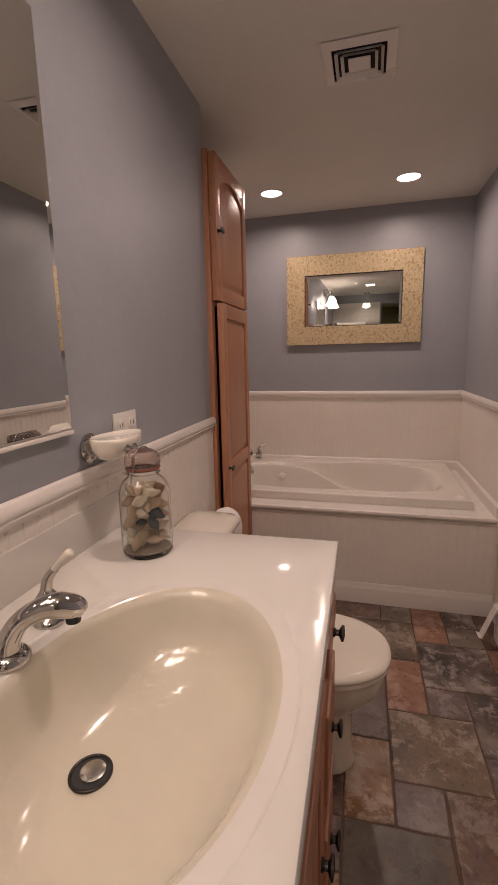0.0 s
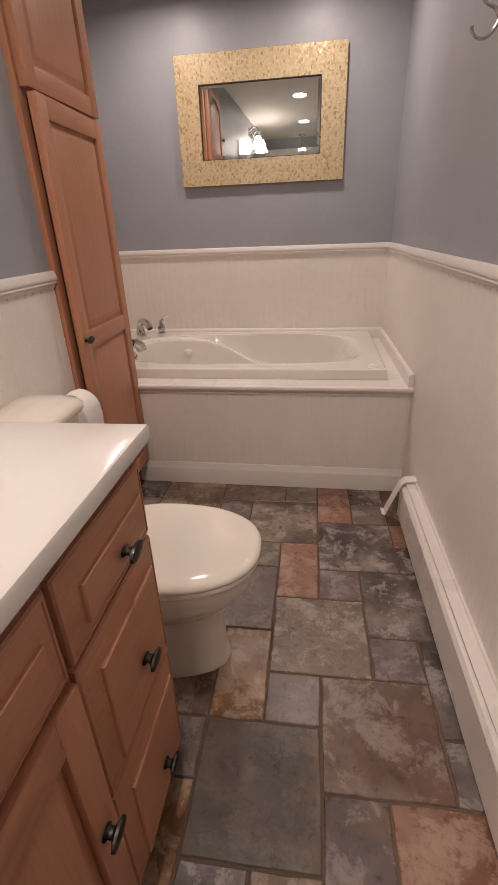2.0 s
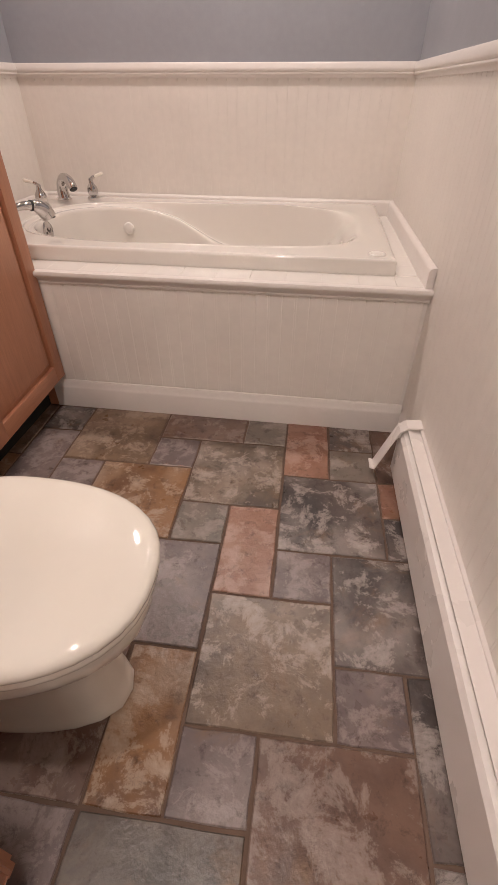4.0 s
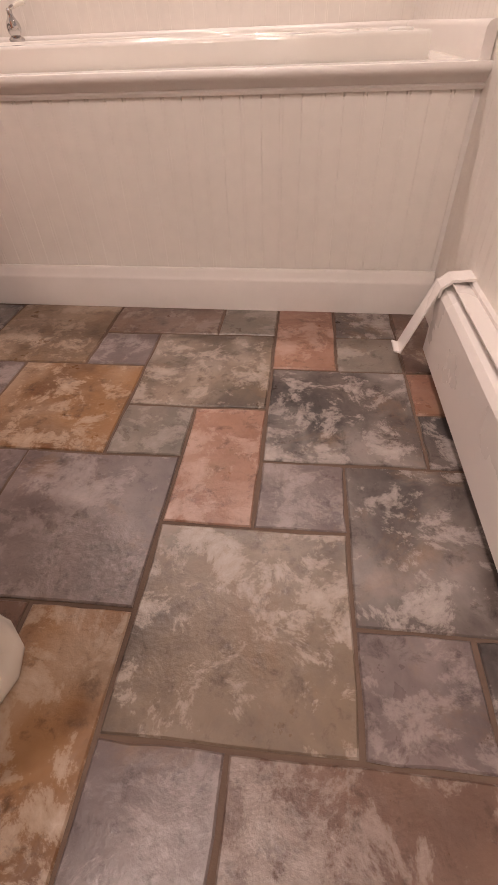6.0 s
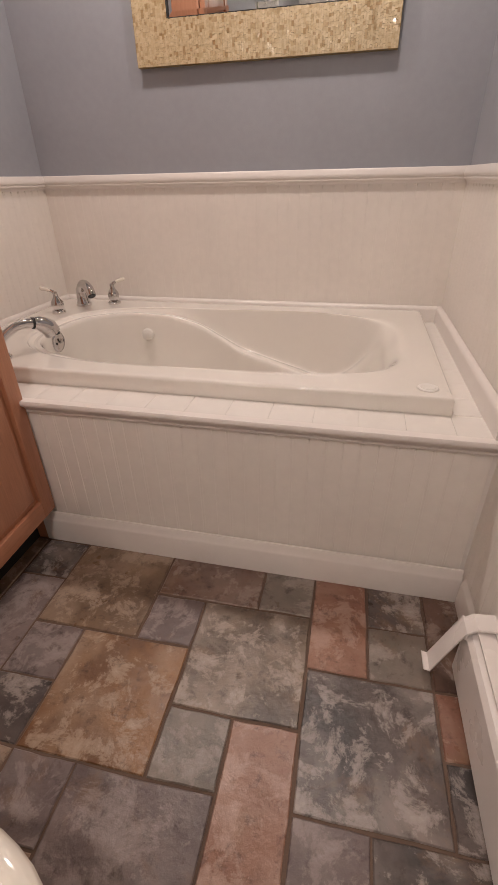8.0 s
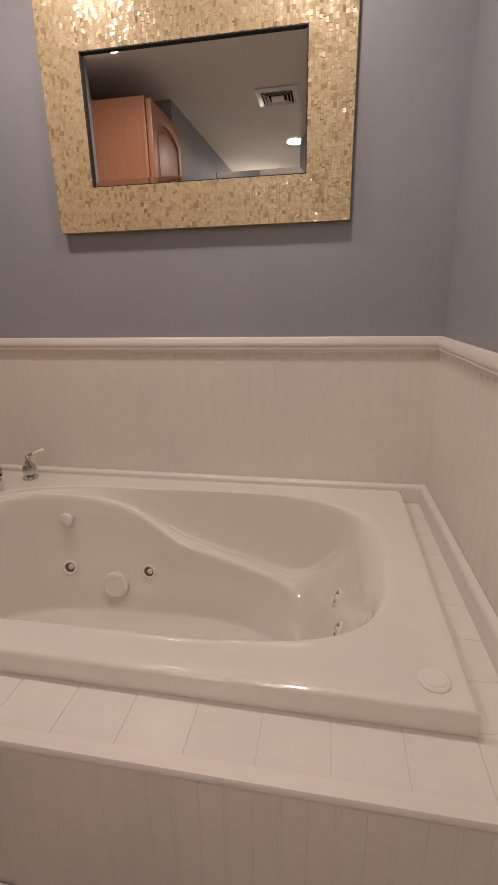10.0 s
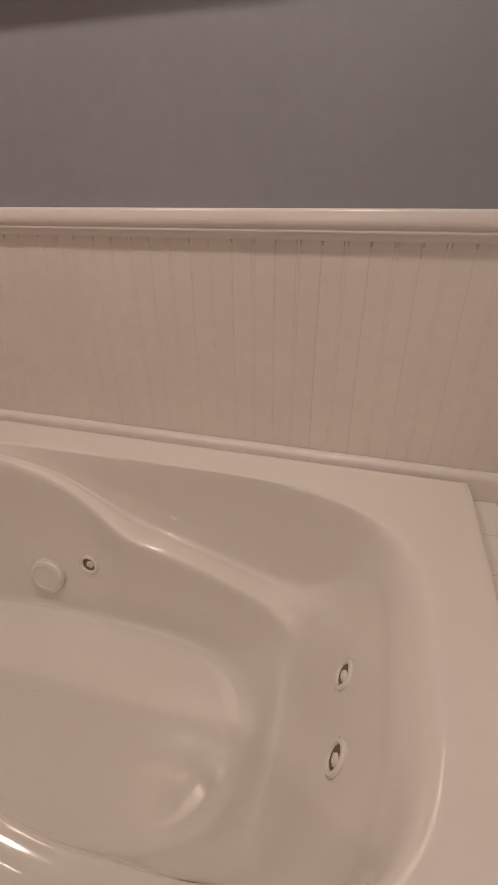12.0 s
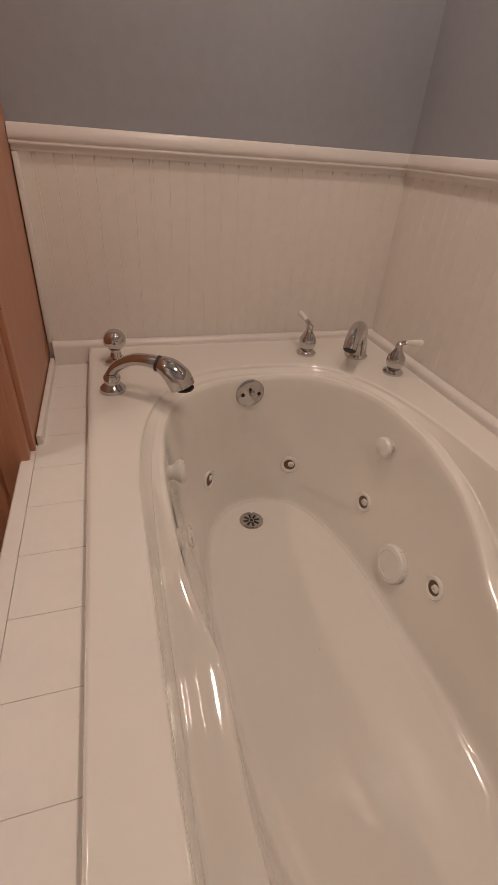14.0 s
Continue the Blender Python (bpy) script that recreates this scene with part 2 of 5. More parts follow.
def tube(points, radii, n=14, m=None, flat=1.0, bm=None):
    """A round bar through points, smoothed, with a radius at each."""
    pts = [Vector(p) for p in points]
    rad = list(radii) if hasattr(radii, "__len__") else [radii] * len(pts)
    fine, fr = [], []
    for i in range(len(pts) - 1):
        p0, p1, p2, p3 = pts[max(i - 1, 0)], pts[i], pts[i + 1], pts[min(i + 2, len(pts) - 1)]
        for k in range(5):
            u = k / 5
            fine.append(0.5 * (2 * p1 + (p2 - p0) * u + (2 * p0 - 5 * p1 + 4 * p2 - p3) * u * u + (3 * p1 - p0 - 3 * p2 + p3) * u ** 3))
            fr.append(rad[i] + (rad[i + 1] - rad[i]) * u)
    fine.append(pts[-1])
    fr.append(rad[-1])
    rings, side = [], None
    for i, p in enumerate(fine):
        t = (fine[min(i + 1, len(fine) - 1)] - fine[max(i - 1, 0)]).normalized()
        if side is None:
            side = t.orthogonal().normalized()
        side = (side - t * side.dot(t)).normalized()
        up = t.cross(side)
        rings.append([p + fr[i] * (math.cos(a) * side + flat * math.sin(a) * up) for a in (2 * math.pi * k / n for k in range(n))])
    if m is not None:
        rings = [[m @ p for p in ring] for ring in rings]
    return skin(rings, True, True, bm)


def moulding(profile, path, bm=None):
    """Sweeps a profile of (out, up) along a level path of (x, y, outward nx, ny) corners."""
    rings = []
    for x, y, nx, ny, z in path:
        rings.append([Vector((x + nx * o, y + ny * o, z + u)) for o, u in profile])
    return skin(rings, True, True, bm)


def facing(p, normal):
    """A pose at p whose z axis follows normal."""
    return Matrix.Translation(p) @ Vector(normal).normalized().to_track_quat("Z", "Y").to_matrix().to_4x4()


def smooth(a, b, x):
    u = min(max((x - a) / (b - a), 0.0), 1.0)
    return u * u * (3 - 2 * u)


# ---- shell ----
T = 0.11
setting("floor", boxed(-1.9, 0.3, -6.9, 0.2, -0.12, -0.0032), GROUT, "grey-brown grout bed under riven slate-look floor tiles")
setting("ceiling", boxed(-1.9, 0.3, -6.9, 0.2, CEIL, CEIL + 0.1), CEILING, "flat beige-white painted ceiling")
setting("wall_north", boxed(-1.9, 0.2, 0.0, T, 0, CEIL), BLUE, "blue-grey painted wall above the tub")
WY0, WY1, WZ0, WZ1 = -2.62, -1.93, 1.02, 1.82
bm = boxed(0.0, T, YREAR, WY0, 0, CEIL)
box(bm, 0.0, T, WY1, 0.0, 0, CEIL)
box(bm, 0.0, T, WY0, WY1, 0, WZ0)
box(bm, 0.0, T, WY0, WY1, WZ1, CEIL)
setting("wall_east", bm, BLUE, "blue-grey painted long wall with coat hooks")
setting("wall_alcove", boxed(XA - T, XA, -1.42, 0.0, 0, CEIL), BLUE, "blue-grey painted wall at the tap end of the tub")
setting("wall_west", boxed(XA - T, XL, YREAR, -1.424, 0, CEIL), BLUE, "blue-grey painted wall behind vanity and toilet")
bm = boxed(XA, -1.2, YREAR - T, YREAR, 0, CEIL)
box(bm, -0.52, -0.44, YREAR - T, YREAR, 0, CEIL)
box(bm, -1.2, -0.52, YREAR - T, YREAR, 2.03, CEIL)
box(bm, -0.44, T, YREAR - T, YREAR, 2.06, CEIL)
setting("wall_south", bm, BLUE, "blue-grey painted end wall with a doorway")
setting("wall_hall", boxed(-1.9, 0.3, -6.7, -6.6, 0, CEIL), OLIVE, "olive green painted hall wall")
bm = boxed(0.11, 0.2, -6.6, YREAR, 0, CEIL)
box(bm, -1.9, -1.8, -6.6, YREAR, 0, CEIL)
setting("wall_hall_side", bm, OLIVE, "olive green painted hall side wall")

# chair rail round the room
RP = [(0.002, -0.050), (0.008, -0.050), (0.009, -0.044), (0.011, -0.040), (0.0165, -0.038), (0.018, -0.0355), (0.0175, -0.033), (0.0160, -0.031),
      (0.0190, -0.028), (0.0205, -0.023), (0.0195, -0.016), (0.0175, -0.009), (0.0155, -0.0045), (0.014, -0.001), (0.011, 0.0), (0.002, 0.0)]


def rail(name, path):
    return setting(name, moulding(RP, [(*p, RAIL) for p in path]), TRIM, "cream chair rail moulding capping the beadboard", 50)


rail("chair_rail_north", [(XA + 0.002, -0.0, 0.0, -1.0), (-0.002, 0.0, 0.0, -1.0)])
rail("chair_rail_east", [(0.0, -0.012, -1.0, 0.0), (0.0, -1.838, -1.0, 0.0)])
rail("chair_rail_alcove", [(XA, -0.012, 1.0, 0.0), (XA, -0.9665, 1.0, 0.0)])
rail("chair_rail_west", [(XL, -1.424, 1.0, 0.0), (XL, -4.44, 1.0, 0.0)])
rail("chair_rail_east_far", [(0.0, -2.72, -1.0, 0.0), (0.0, -4.44, -1.0, 0.0)])

# ---- ceiling fittings ----
# the added hall lamp gets the same fitting as the real ones
for x, y, _ in CANS:
    lamp = thing("recessed_light", x, y, CEIL, "lit round recessed ceiling light with white trim ring", "ceiling light", "recessed lights")
    part("trim_ring", lathe([(0.0605, 0.0), (0.067, 0.0), (0.068, -0.002), (0.066, -0.004), (0.062, -0.004), (0.0605, 0.0)], pose(x, y, CEIL - 0.0005), 40, False), CEILING, lamp)
    part("lens", lathe([(0.0005, -0.003), (0.03, -0.0032), (0.0615, -0.002)], pose(x, y, CEIL), 40, False), CAN_GLOW, lamp, "glowing frosted lens")


def vent(x0, x1, y0, y1):
    ob = thing("ceiling_vent", (x0 + x1) / 2, (y0 + y1) / 2, CEIL, "off-white stamped metal ceiling air vent with stepped louvres", "air vent")
    cx, cy = (x0 + x1) / 2, (y0 + y1) / 2
    hx, hy = (x1 - x0) / 2, (y1 - y0) / 2

    def ring(outer, inner, z0, z1):
        return skin([[Vector((cx + a * hx * s, cy + b * hy * s, z)) for a, b in ((-1, -1), (1, -1), (1, 1), (-1, 1))] for s, z in ((outer, z0), (inner, z1), (inner * 0.985, z1 + 0.002), (outer * 0.985, z0 + 0.002))], True, False)

    part("frame", ring(1.0, 0.74, CEIL - 0.003, CEIL - 0.012), HEATER, ob)
    part("backing", boxed(cx - hx * .8, cx + hx * .8, cy - hy * .8, cy + hy * .8, CEIL - 0.0025, CEIL - 0.001), DARK, ob, "dark duct behind the louvres")
    for s in (0.66, 0.50):
        part("louvre", ring(s, s - 0.075, CEIL - 0.018, CEIL - 0.008), HEATER, ob)
    part("centre_plate", boxed(cx - hx * .30, cx + hx * .30, cy - hy * .30, cy + hy * .30, CEIL - 0.016, CEIL - 0.012, bev=0.001), HEATER, ob)


vent(-0.775, -0.545, -1.63, -1.40)

# ---- tub deck, apron, tub ----
bm = boxed(XA, 0.017, -0.966, -0.80, DECK - 0.03, DECK - 0.0016)
box(bm, -0.14, 0.012, -0.80, 0, DECK - 0.03, DECK - 0.0016)
box(bm, XA, -1.58, -0.80, 0, DECK - 0.03, DECK - 0.0016)
box(bm, -1.58, -0.14, -0.06, 0, DECK - 0.03, DECK - 0.0016)
setting("tub_deck", bm, WHITE_GROUT, "pale grouted deck round the tub")
setting("tub_apron", boxed(XA, 0.017, -0.962, -0.90, 0, DECK - 0.031), TRIM, "cream painted apron backing")
NOSE = [(0.0, -0.040), (0.006, -0.040), (0.009, -0.034), (0.006, -0.030), (0.012, -0.027), (0.014, -0.020), (0.020, -0.017), (0.026, -0.011), (0.027, -0.005), (0.023, 0.0015), (0.0, 0.0015)]
setting("deck_nosing", moulding(NOSE, [(-1.248, -0.966, 0, -1, DECK), (0.012, -0.966, 0, -1, DECK)]), TRIM, "cream rounded nosing under the tub deck edge", 50)
BASE = [(0.0, 0.0), (0.016, 0.0), (0.016, 0.078), (0.014, 0.084), (0.010, 0.090), (0.009, 0.100), (0.005, 0.108), (0.0, 0.108)]
setting("baseboard_apron", moulding(BASE, [(-1.246, -0.972, 0, -1, 0.0), (0.008, -0.972, 0, -1, 0.0)]), TRIM, "cream painted baseboard below the tub apron", 50)
setting("baseboard_east", moulding(BASE, [(0.004, -0.992, -1, 0, 0.0), (0.004, -1.18, -1, 0, 0.0)]), TRIM, "short cream baseboard beside the heater", 50)
UP = [(0.0, -0.001), (0.02, -0.001), (0.02, 0.047), (0.016, 0.055), (0.009, 0.058), (0.0, 0.058)]
setting("upstand_north", moulding(UP, [(XA + 0.022, -0.006, 0, -1, DECK), (-0.022, -0.006, 0, -1, DECK)]), TRIM, "cream upstand behind the tub", 50)
setting("upstand_east", moulding(UP, [(-0.006, -0.004, -1, 0, DECK), (-0.006, -0.972, -1, 0, DECK)]), TRIM, "cream upstand beside the tub deck", 50)
setting("upstand_alcove", moulding(UP, [(XA + 0.006, -0.004, 1, 0, DECK), (XA + 0.006, -0.954, 1, 0, DECK)]), TRIM, "cream upstand at the tap end of the tub", 50)
setting("alcove_corner_strip", boxed(XA + 0.006, XA + 0.019, -0.9655, -0.953, DECK + 0.058, RAIL - 0.051, bev=0.003), TRIM, "cream corner strip between beadboard and linen cabinet")
setting("cabinet_side_trim", boxed(XA + 0.026, -1.25, -0.966, -0.955, DECK - 0.004, DECK + 0.02, bev=0.003), TRIM, "cream bead between deck and linen cabinet")

TX, TY = -0.85, -0.44


def tub_ring(left, right, half, n_left, n_right, count, front=0.0):
    out = []
    for i in range(count):
        a = 2 * math.pi * i / count
        c, s = math.cos(a), math.sin(a)
        w = smooth(-0.35, 0.35, c)
        n = n_left + (n_right - n_left) * w
        ax = right if c > 0 else left
        r = (abs(c / ax) ** n + abs(s / (half if s > 0 else half + front)) ** n) ** (-1 / n)
        out.append((TX + r * c, TY + r * s))
    return out


def crest(x):
    xs = [-1.5, -1.25, -1.08, -0.96, -0.88, -0.78, -0.62, -0.48, -0.42, 0.0]
    zs = [0.534, 0.533, 0.522, 0.492, 0.452, 0.402, 0.352, 0.314, 0.286, 0.285]
    return float(np.interp(x, xs, zs))


def build_tub():
    count = 240
    ob = thing("bathtub", TX, TY, DECK, "cream acrylic whirlpool bathtub with moulded armrests, set in tiled deck", "bathtub")
    rings = []
    # square rim: directions chosen by angle, so corners are cut to the rectangle
    outer = []
    for i in range(count):
        a = 2 * math.pi * i / count
        c, s = math.cos(a), math.sin(a)
        lim_x = 0.766 if c > 0 else 0.786
        lim_y = 0.405 if s > 0 else 0.426
        r = min(lim_x / abs(c) if abs(c) > 1e-6 else 9, lim_y / abs(s) if abs(s) > 1e-6 else 9)
        outer.append((TX + r * c, TY + r * s))
    corners = [(TX + sx, TY + sy) for sx in (0.766, -0.786) for sy in (0.405, -0.426)]
    for cx, cy in corners:
        k = min(range(count), key=lambda i: (outer[i][0] - cx) ** 2 + (outer[i][1] - cy) ** 2)
        outer[k] = (cx, cy)

    def level(ring, z, grow=0.0):
        return [Vector((x + grow * (TX - x) / math.hypot(x - TX, y - TY), y + grow * (TY - y) / math.hypot(x - TX, y - TY), z)) for x, y in ring]

    inner = tub_ring(0.605, 0.665, 0.305, 3.0, 4.6, count, 0.037)
    foot_ = tub_ring(0.595, 0.625, 0.294, 3.0, 5.0, count, 0.033)
    low = tub_ring(0.572, 0.440, 0.222, 2.8, 3.2, count, 0.012)
    floor_ = tub_ring(0.540, 0.396, 0.190, 2.8, 3.2, count, 0.012)
    hard = [level(outer, DECK - 0.004), level(outer, DECK + 0.038), level(outer, RIM - 0.002, 0.003), level(outer, RIM, 0.008)]
    soft = [level(outer, RIM, 0.02), level(inner, RIM, -0.03), level(inner, RIM, -0.006)]
    lip, side, gutter, top, ridge, edge, wall, cove, base = [], [], [], [], [], [], [], [], []
    for i in range(count):
        (ix, iy), (fx, fy), (lx, ly), (bx, by) = inner[i], foot_[i], low[i], floor_[i]
        off = abs(iy - TY)
        # w: how far this direction belongs to the sloping head rest
        w = max(smooth(0.300, 0.215, off), 0.75 * smooth(-0.36, -0.235, fx)) if ix > TX + 0.3 else 0.0
        zc = crest(fx)
        d = float(np.interp(fx, [-1.45, -1.1, -0.95, -0.88, -0.78, -0.62, -0.48, -0.4], [0.018, 0.018, 0.026, 0.036, 0.066, 0.062, 0.072, 0.078])) * (1 - w) + 0.136 * w
        un = Vector((TX - fx, TY - fy)).normalized()
        # inward is square to the long sides, and towards the middle at the ends
        inn = un
        if abs(fy - TY) > 0.2 and fx > -1.25:
            blend = smooth(-0.42, -0.24, fx)
            start = smooth(-1.25, -1.10, fx)
            square = Vector((0, 1 if TY > fy else -1))
            inn = (square * (1 - blend) * start + un * (blend + (1 - start) * (1 - blend))).normalized()
        z_lip = RIM - 0.007 - 0.010 * w
        z_top = zc * (1 - w) + 0.400 * w
        z_cut = zc * (1 - w) + 0.232 * w
        lip.append(Vector((ix * (1 - 0.4 * w) + fx * 0.4 * w, iy * (1 - 0.4 * w) + fy * 0.4 * w, z_lip)))
        side.append(Vector((fx, fy, (zc + 0.12 * (z_lip - zc)) * (1 - w) + 0.500 * w)))
        gutter.append(Vector((fx + inn.x * d * 0.10, fy + inn.y * d * 0.10, (zc - 0.008 * smooth(-1.1, -0.8, fx)) * (1 - w) + 0.470 * w)))
        mid = 0.55 - 0.17 * w
        top.append(Vector((fx + inn.x * d * mid, fy + inn.y * d * mid, z_top)))
        rx, ry = fx + inn.x * d, fy + inn.y * d
        ridge.append(Vector((rx, ry, z_cut)))
        roll = 0.009 + 0.018 * w
        ex, ey = rx + inn.x * roll, ry + inn.y * roll
        edge.append(Vector((ex, ey, z_cut - 0.012 - 0.018 * w)))
        wall.append(Vector((lx * .40 + ex * .60, ly * .40 + ey * .60, 0.165 + 0.50 * (z_cut - 0.165))))
        cove.append(Vector((lx * .55 + bx * .45, ly * .55 + by * .45, 0.147)))
        base.append(Vector((bx, by, 0.136)))
    centre = [[Vector((TX + (p.x - TX) * s - 0.06 * (1 - s), TY + (p.y - TY) * s, 0.132 - 0.004 * (1 - s))) for p in base] for s in (0.9, 0.5, 0.003)]
    soft += [lip, side, gutter, top, ridge, edge, wall, cove, base] + centre
    fine = list(hard)
    for k in range(len(soft) - 1):
        p0, p1, p2, p3 = soft[max(k - 1, 0)], soft[k], soft[k + 1], soft[min(k + 2, len(soft) - 1)]
        steps = 1 if k == 0 else 2 if k == 1 else 3 if soft[k] is ridge else 5 if k < 12 else 3
        for q in range(steps):
            u = q / steps
            ring = []
            for a, b, c, e in zip(p0, p1, p2, p3):
                lin = b.lerp(c, u)
                cat = 0.5 * (2 * b + (c - a) * u + (2 * a - 5 * b + 4 * c - e) * u * u + (3 * b - a - 3 * c + e) * u ** 3)
                ring.append(lin.lerp(cat, 0.0 if k < 2 else 0.7))
            fine.append(ring)
    fine.append(soft[-1])
    # fair the moulded faces, along the rings and a little across them
    arr = np.array([[tuple(p) for p in ring] for ring in fine])
    first = len(hard) + 3
    for turn_ in range(9):
        nxt = arr.copy()
        ends = slice(first, len(arr) - 1)
        across = 0.10 if turn_ < 1 else 0.0
        nxt[ends] = (0.5 - 2 * across) * arr[ends] + 0.25 * (np.roll(arr, 1, 1)[ends] + np.roll(arr, -1, 1)[ends]) + across * (arr[first - 1:-2] + arr[first + 1:])
        arr = nxt
    # the head end is rounder still
    soft_end = np.clip((arr[..., 0:1] + 0.52) / 0.14, 0, 1)
    soft_end[:first] = 0
    for turn_ in range(16):
        nxt = arr.copy()
        across = 0.12 if turn_ < 5 else 0.0
        nxt[first:-1] = (0.5 - 2 * across) * arr[first:-1] + 0.25 * (np.roll(arr, 1, 1)[first:-1] + np.roll(arr, -1, 1)[first:-1]) + across * (arr[first - 1:-2] + arr[first + 1:])
        arr = arr + (nxt - arr) * soft_end
    rows = [[Vector(p) for p in ring] for ring in arr.tolist()]
    cut = len(rows) - 7
    shell = part("shell", skin(rows[:cut + 1], True, False), ACRYLIC, ob, "", 75)
    pan = part("tub_floor", skin(rows[cut:], True, False), NONSLIP, ob, "matt non-slip tub floor", 60)
    return ob, shell, pan


bathtub, tub_shell, obs_floor = build_tub()
from mathutils.bvhtree import BVHTree
TUB_VERTS, TUB_FACES = [], []
for o in (tub_shell, obs_floor):
    k0 = len(TUB_VERTS)
    TUB_VERTS += [v.co.copy() for v in o.data.vertices]
    TUB_FACES += [[k0 + i for i in p.vertices] for p in o.data.polygons]
TUB_TREE = BVHTree.FromPolygons(TUB_VERTS, TUB_FACES)


def on_tub(start, way):
    p, n, _, _ = TUB_TREE.ray_cast(Vector(start), Vector(way).normalized())
    if n.dot(Vector(way)) > 0:
        n = -n
    return p, n


def jet(start, way, tilt=0):
    p, n = on_tub(start, way)
    m = facing(p, n) @ pose(0, 0, 0, 0, 0, tilt)
    ob = part("jet", lathe([(0.0265, -0.004), (0.0265, 0.003), (0.024, 0.0055), (0.019, 0.0055), (0.0165, 0.003), (0.016, -0.003)], m, 26, False), ACRYLIC, bathtub, "cream whirlpool jet ring")
    # closed flat disc; its dark colour paints the shade of the opening
    part("socket", lathe([(0.0165, 0.0015), (0.0164, 0.0005)], m, 20), SOCKET, ob, "jet socket disc with the hole's shade painted brown")
    part("nozzle", lathe([(0.0098, 0.0012), (0.0085, 0.006), (0.0045, 0.007), (0.004, 0.003)], m @ pose(0.0045, 0.0035, 0, 14, 10, 0), 16), ACRYLIC, ob)


for ty, tz in ((-0.594, 0.268), (-0.349, 0.257)):
    jet((-1.0, TY * .4 + ty * .6, tz), (-0.365, (ty - TY) * .4, 0))
for x in (-1.180, -0.900):
    jet((x, TY, 0.276), (0, 1, 0))
for x in (-1.16, -0.94):
    jet((x, TY, 0.270), (0, -1, 0))
for y in (-0.40, -0.525):
    jet((-0.6, y, 0.384), (1, 0, 0))
p, n = on_tub((-1.018, TY, 0.222), (0, 1, 0))
m = facing(p, n)
suct = part("suction_cover", lathe([(0.046, -0.006), (0.046, 0.010), (0.043, 0.014), (0.034, 0.016), (0.032, 0.014), (0.001, 0.0135)], m, 48), PLASTIC, bathtub, "round cream ribbed suction cover")
bm = bmesh.new()
for k in range(40):
    a = 2 * math.pi * k / 40
    box(bm, 0.0455, 0.0475, -0.0013, 0.0013, 0.0, 0.0105, m=m @ pose(0, 0, 0, 0, 0, math.degrees(a)))
part("ribs", bm, PLASTIC, suct)
for way in (1, -1):
    p, n = on_tub((-1.175, TY, 0.45), (0, way, 0))
    part("air_knob", lathe([(0.014, -0.004), (0.016, 0.006), (0.023, 0.012), (0.025, 0.02), (0.021, 0.027), (0.010, 0.030), (0.001, 0.0305)], facing(p, n), 28), PLASTIC, bathtub, "round cream knob on the tub wall")
p, n = on_tub((-1.1, -0.476, 0.490), (-1, 0, 0))
m = facing(p, n)
over = part("overflow_plate", lathe([(0.038, -0.008), (0.038, 0.004), (0.034, 0.008), (0.018, 0.0095), (0.001, 0.0095)], m, 36), CHROME, bathtub, "round chrome overflow plate")
part("trip_lever", tube([(0, -0.002, 0.008), (0, 0.004, 0.016), (0, 0.014, 0.02)], [0.004, 0.0045, 0.005], 10, m), CHROME, over)
for sx in (-0.022, 0.022):
    part("screw", lathe([(0.005, 0.007), (0.005, 0.0105), (0.002, 0.0112)], m @ pose(sx, 0, 0), 12), BRONZE, over)
p, n = on_tub((-1.318, -0.475, 0.40), (0, 0, -1))
m = facing(p, (0, 0, 1))
drain = part("drain", lathe([(0.034, -0.004), (0.034, 0.002), (0.030, 0.0035), (0.027, 0.002), (0.001, 0.002)], m, 36), CHROME, bathtub, "chrome slotted drain strainer")
bm = bmesh.new()
for k in range(8):
    box(bm, 0.008, 0.023, -0.0028, 0.0028, 0.0018, 0.0026, m=m @ pose(0, 0, 0, 0, 0, k * 45))
box(bm, -0.004, 0.004, -0.004, 0.004, 0.0018, 0.0026, m=m)
part("slots", bm, RUBBER, drain, "dark drain slots")
part("air_button", lathe([(0.026, -0.001), (0.026, 0.002), (0.023, 0.004), (0.019, 0.0035), (0.018, 0.005), (0.001, 0.0052)], pose(-0.14, -0.812, RIM), 32), PLASTIC, bathtub, "round cream button on the rim")


def lever_tap(x, y, turn):
    ob = thing("tub_tap", x, y, RIM, "chrome pear-shaped tub tap with white porcelain lever", "tap", "tub taps")
    m = pose(x, y, RIM)
    part("body", lathe([(0.026, -0.002), (0.027, 0.006), (0.022, 0.011), (0.017, 0.014), (0.021, 0.022), (0.0245, 0.034), (0.0225, 0.046), (0.016, 0.056), (0.011, 0.063), (0.009, 0.072), (0.010, 0.080), (0.006, 0.085), (0.001, 0.086)], m), CHROME, ob)
    part("neck", tube([(0, 0, 0.074), (0.006, 0, 0.084), (0.018, 0, 0.089)], [0.007, 0.0065, 0.006], 12, m @ pose(0, 0, 0, 0, 0, turn)), CHROME, ob)
    part("lever", tube([(0.016, 0, 0.088), (0.034, 0, 0.094), (0.052, 0, 0.098), (0.058, 0, 0.099)], [0.0055, 0.007, 0.008, 0.003], 12, m @ pose(0, 0, 0, 0, 0, turn)), CHINA, ob, "white porcelain lever")


lever_tap(-1.366, -0.101, 35)
lever_tap(-1.519, -0.286, 190)


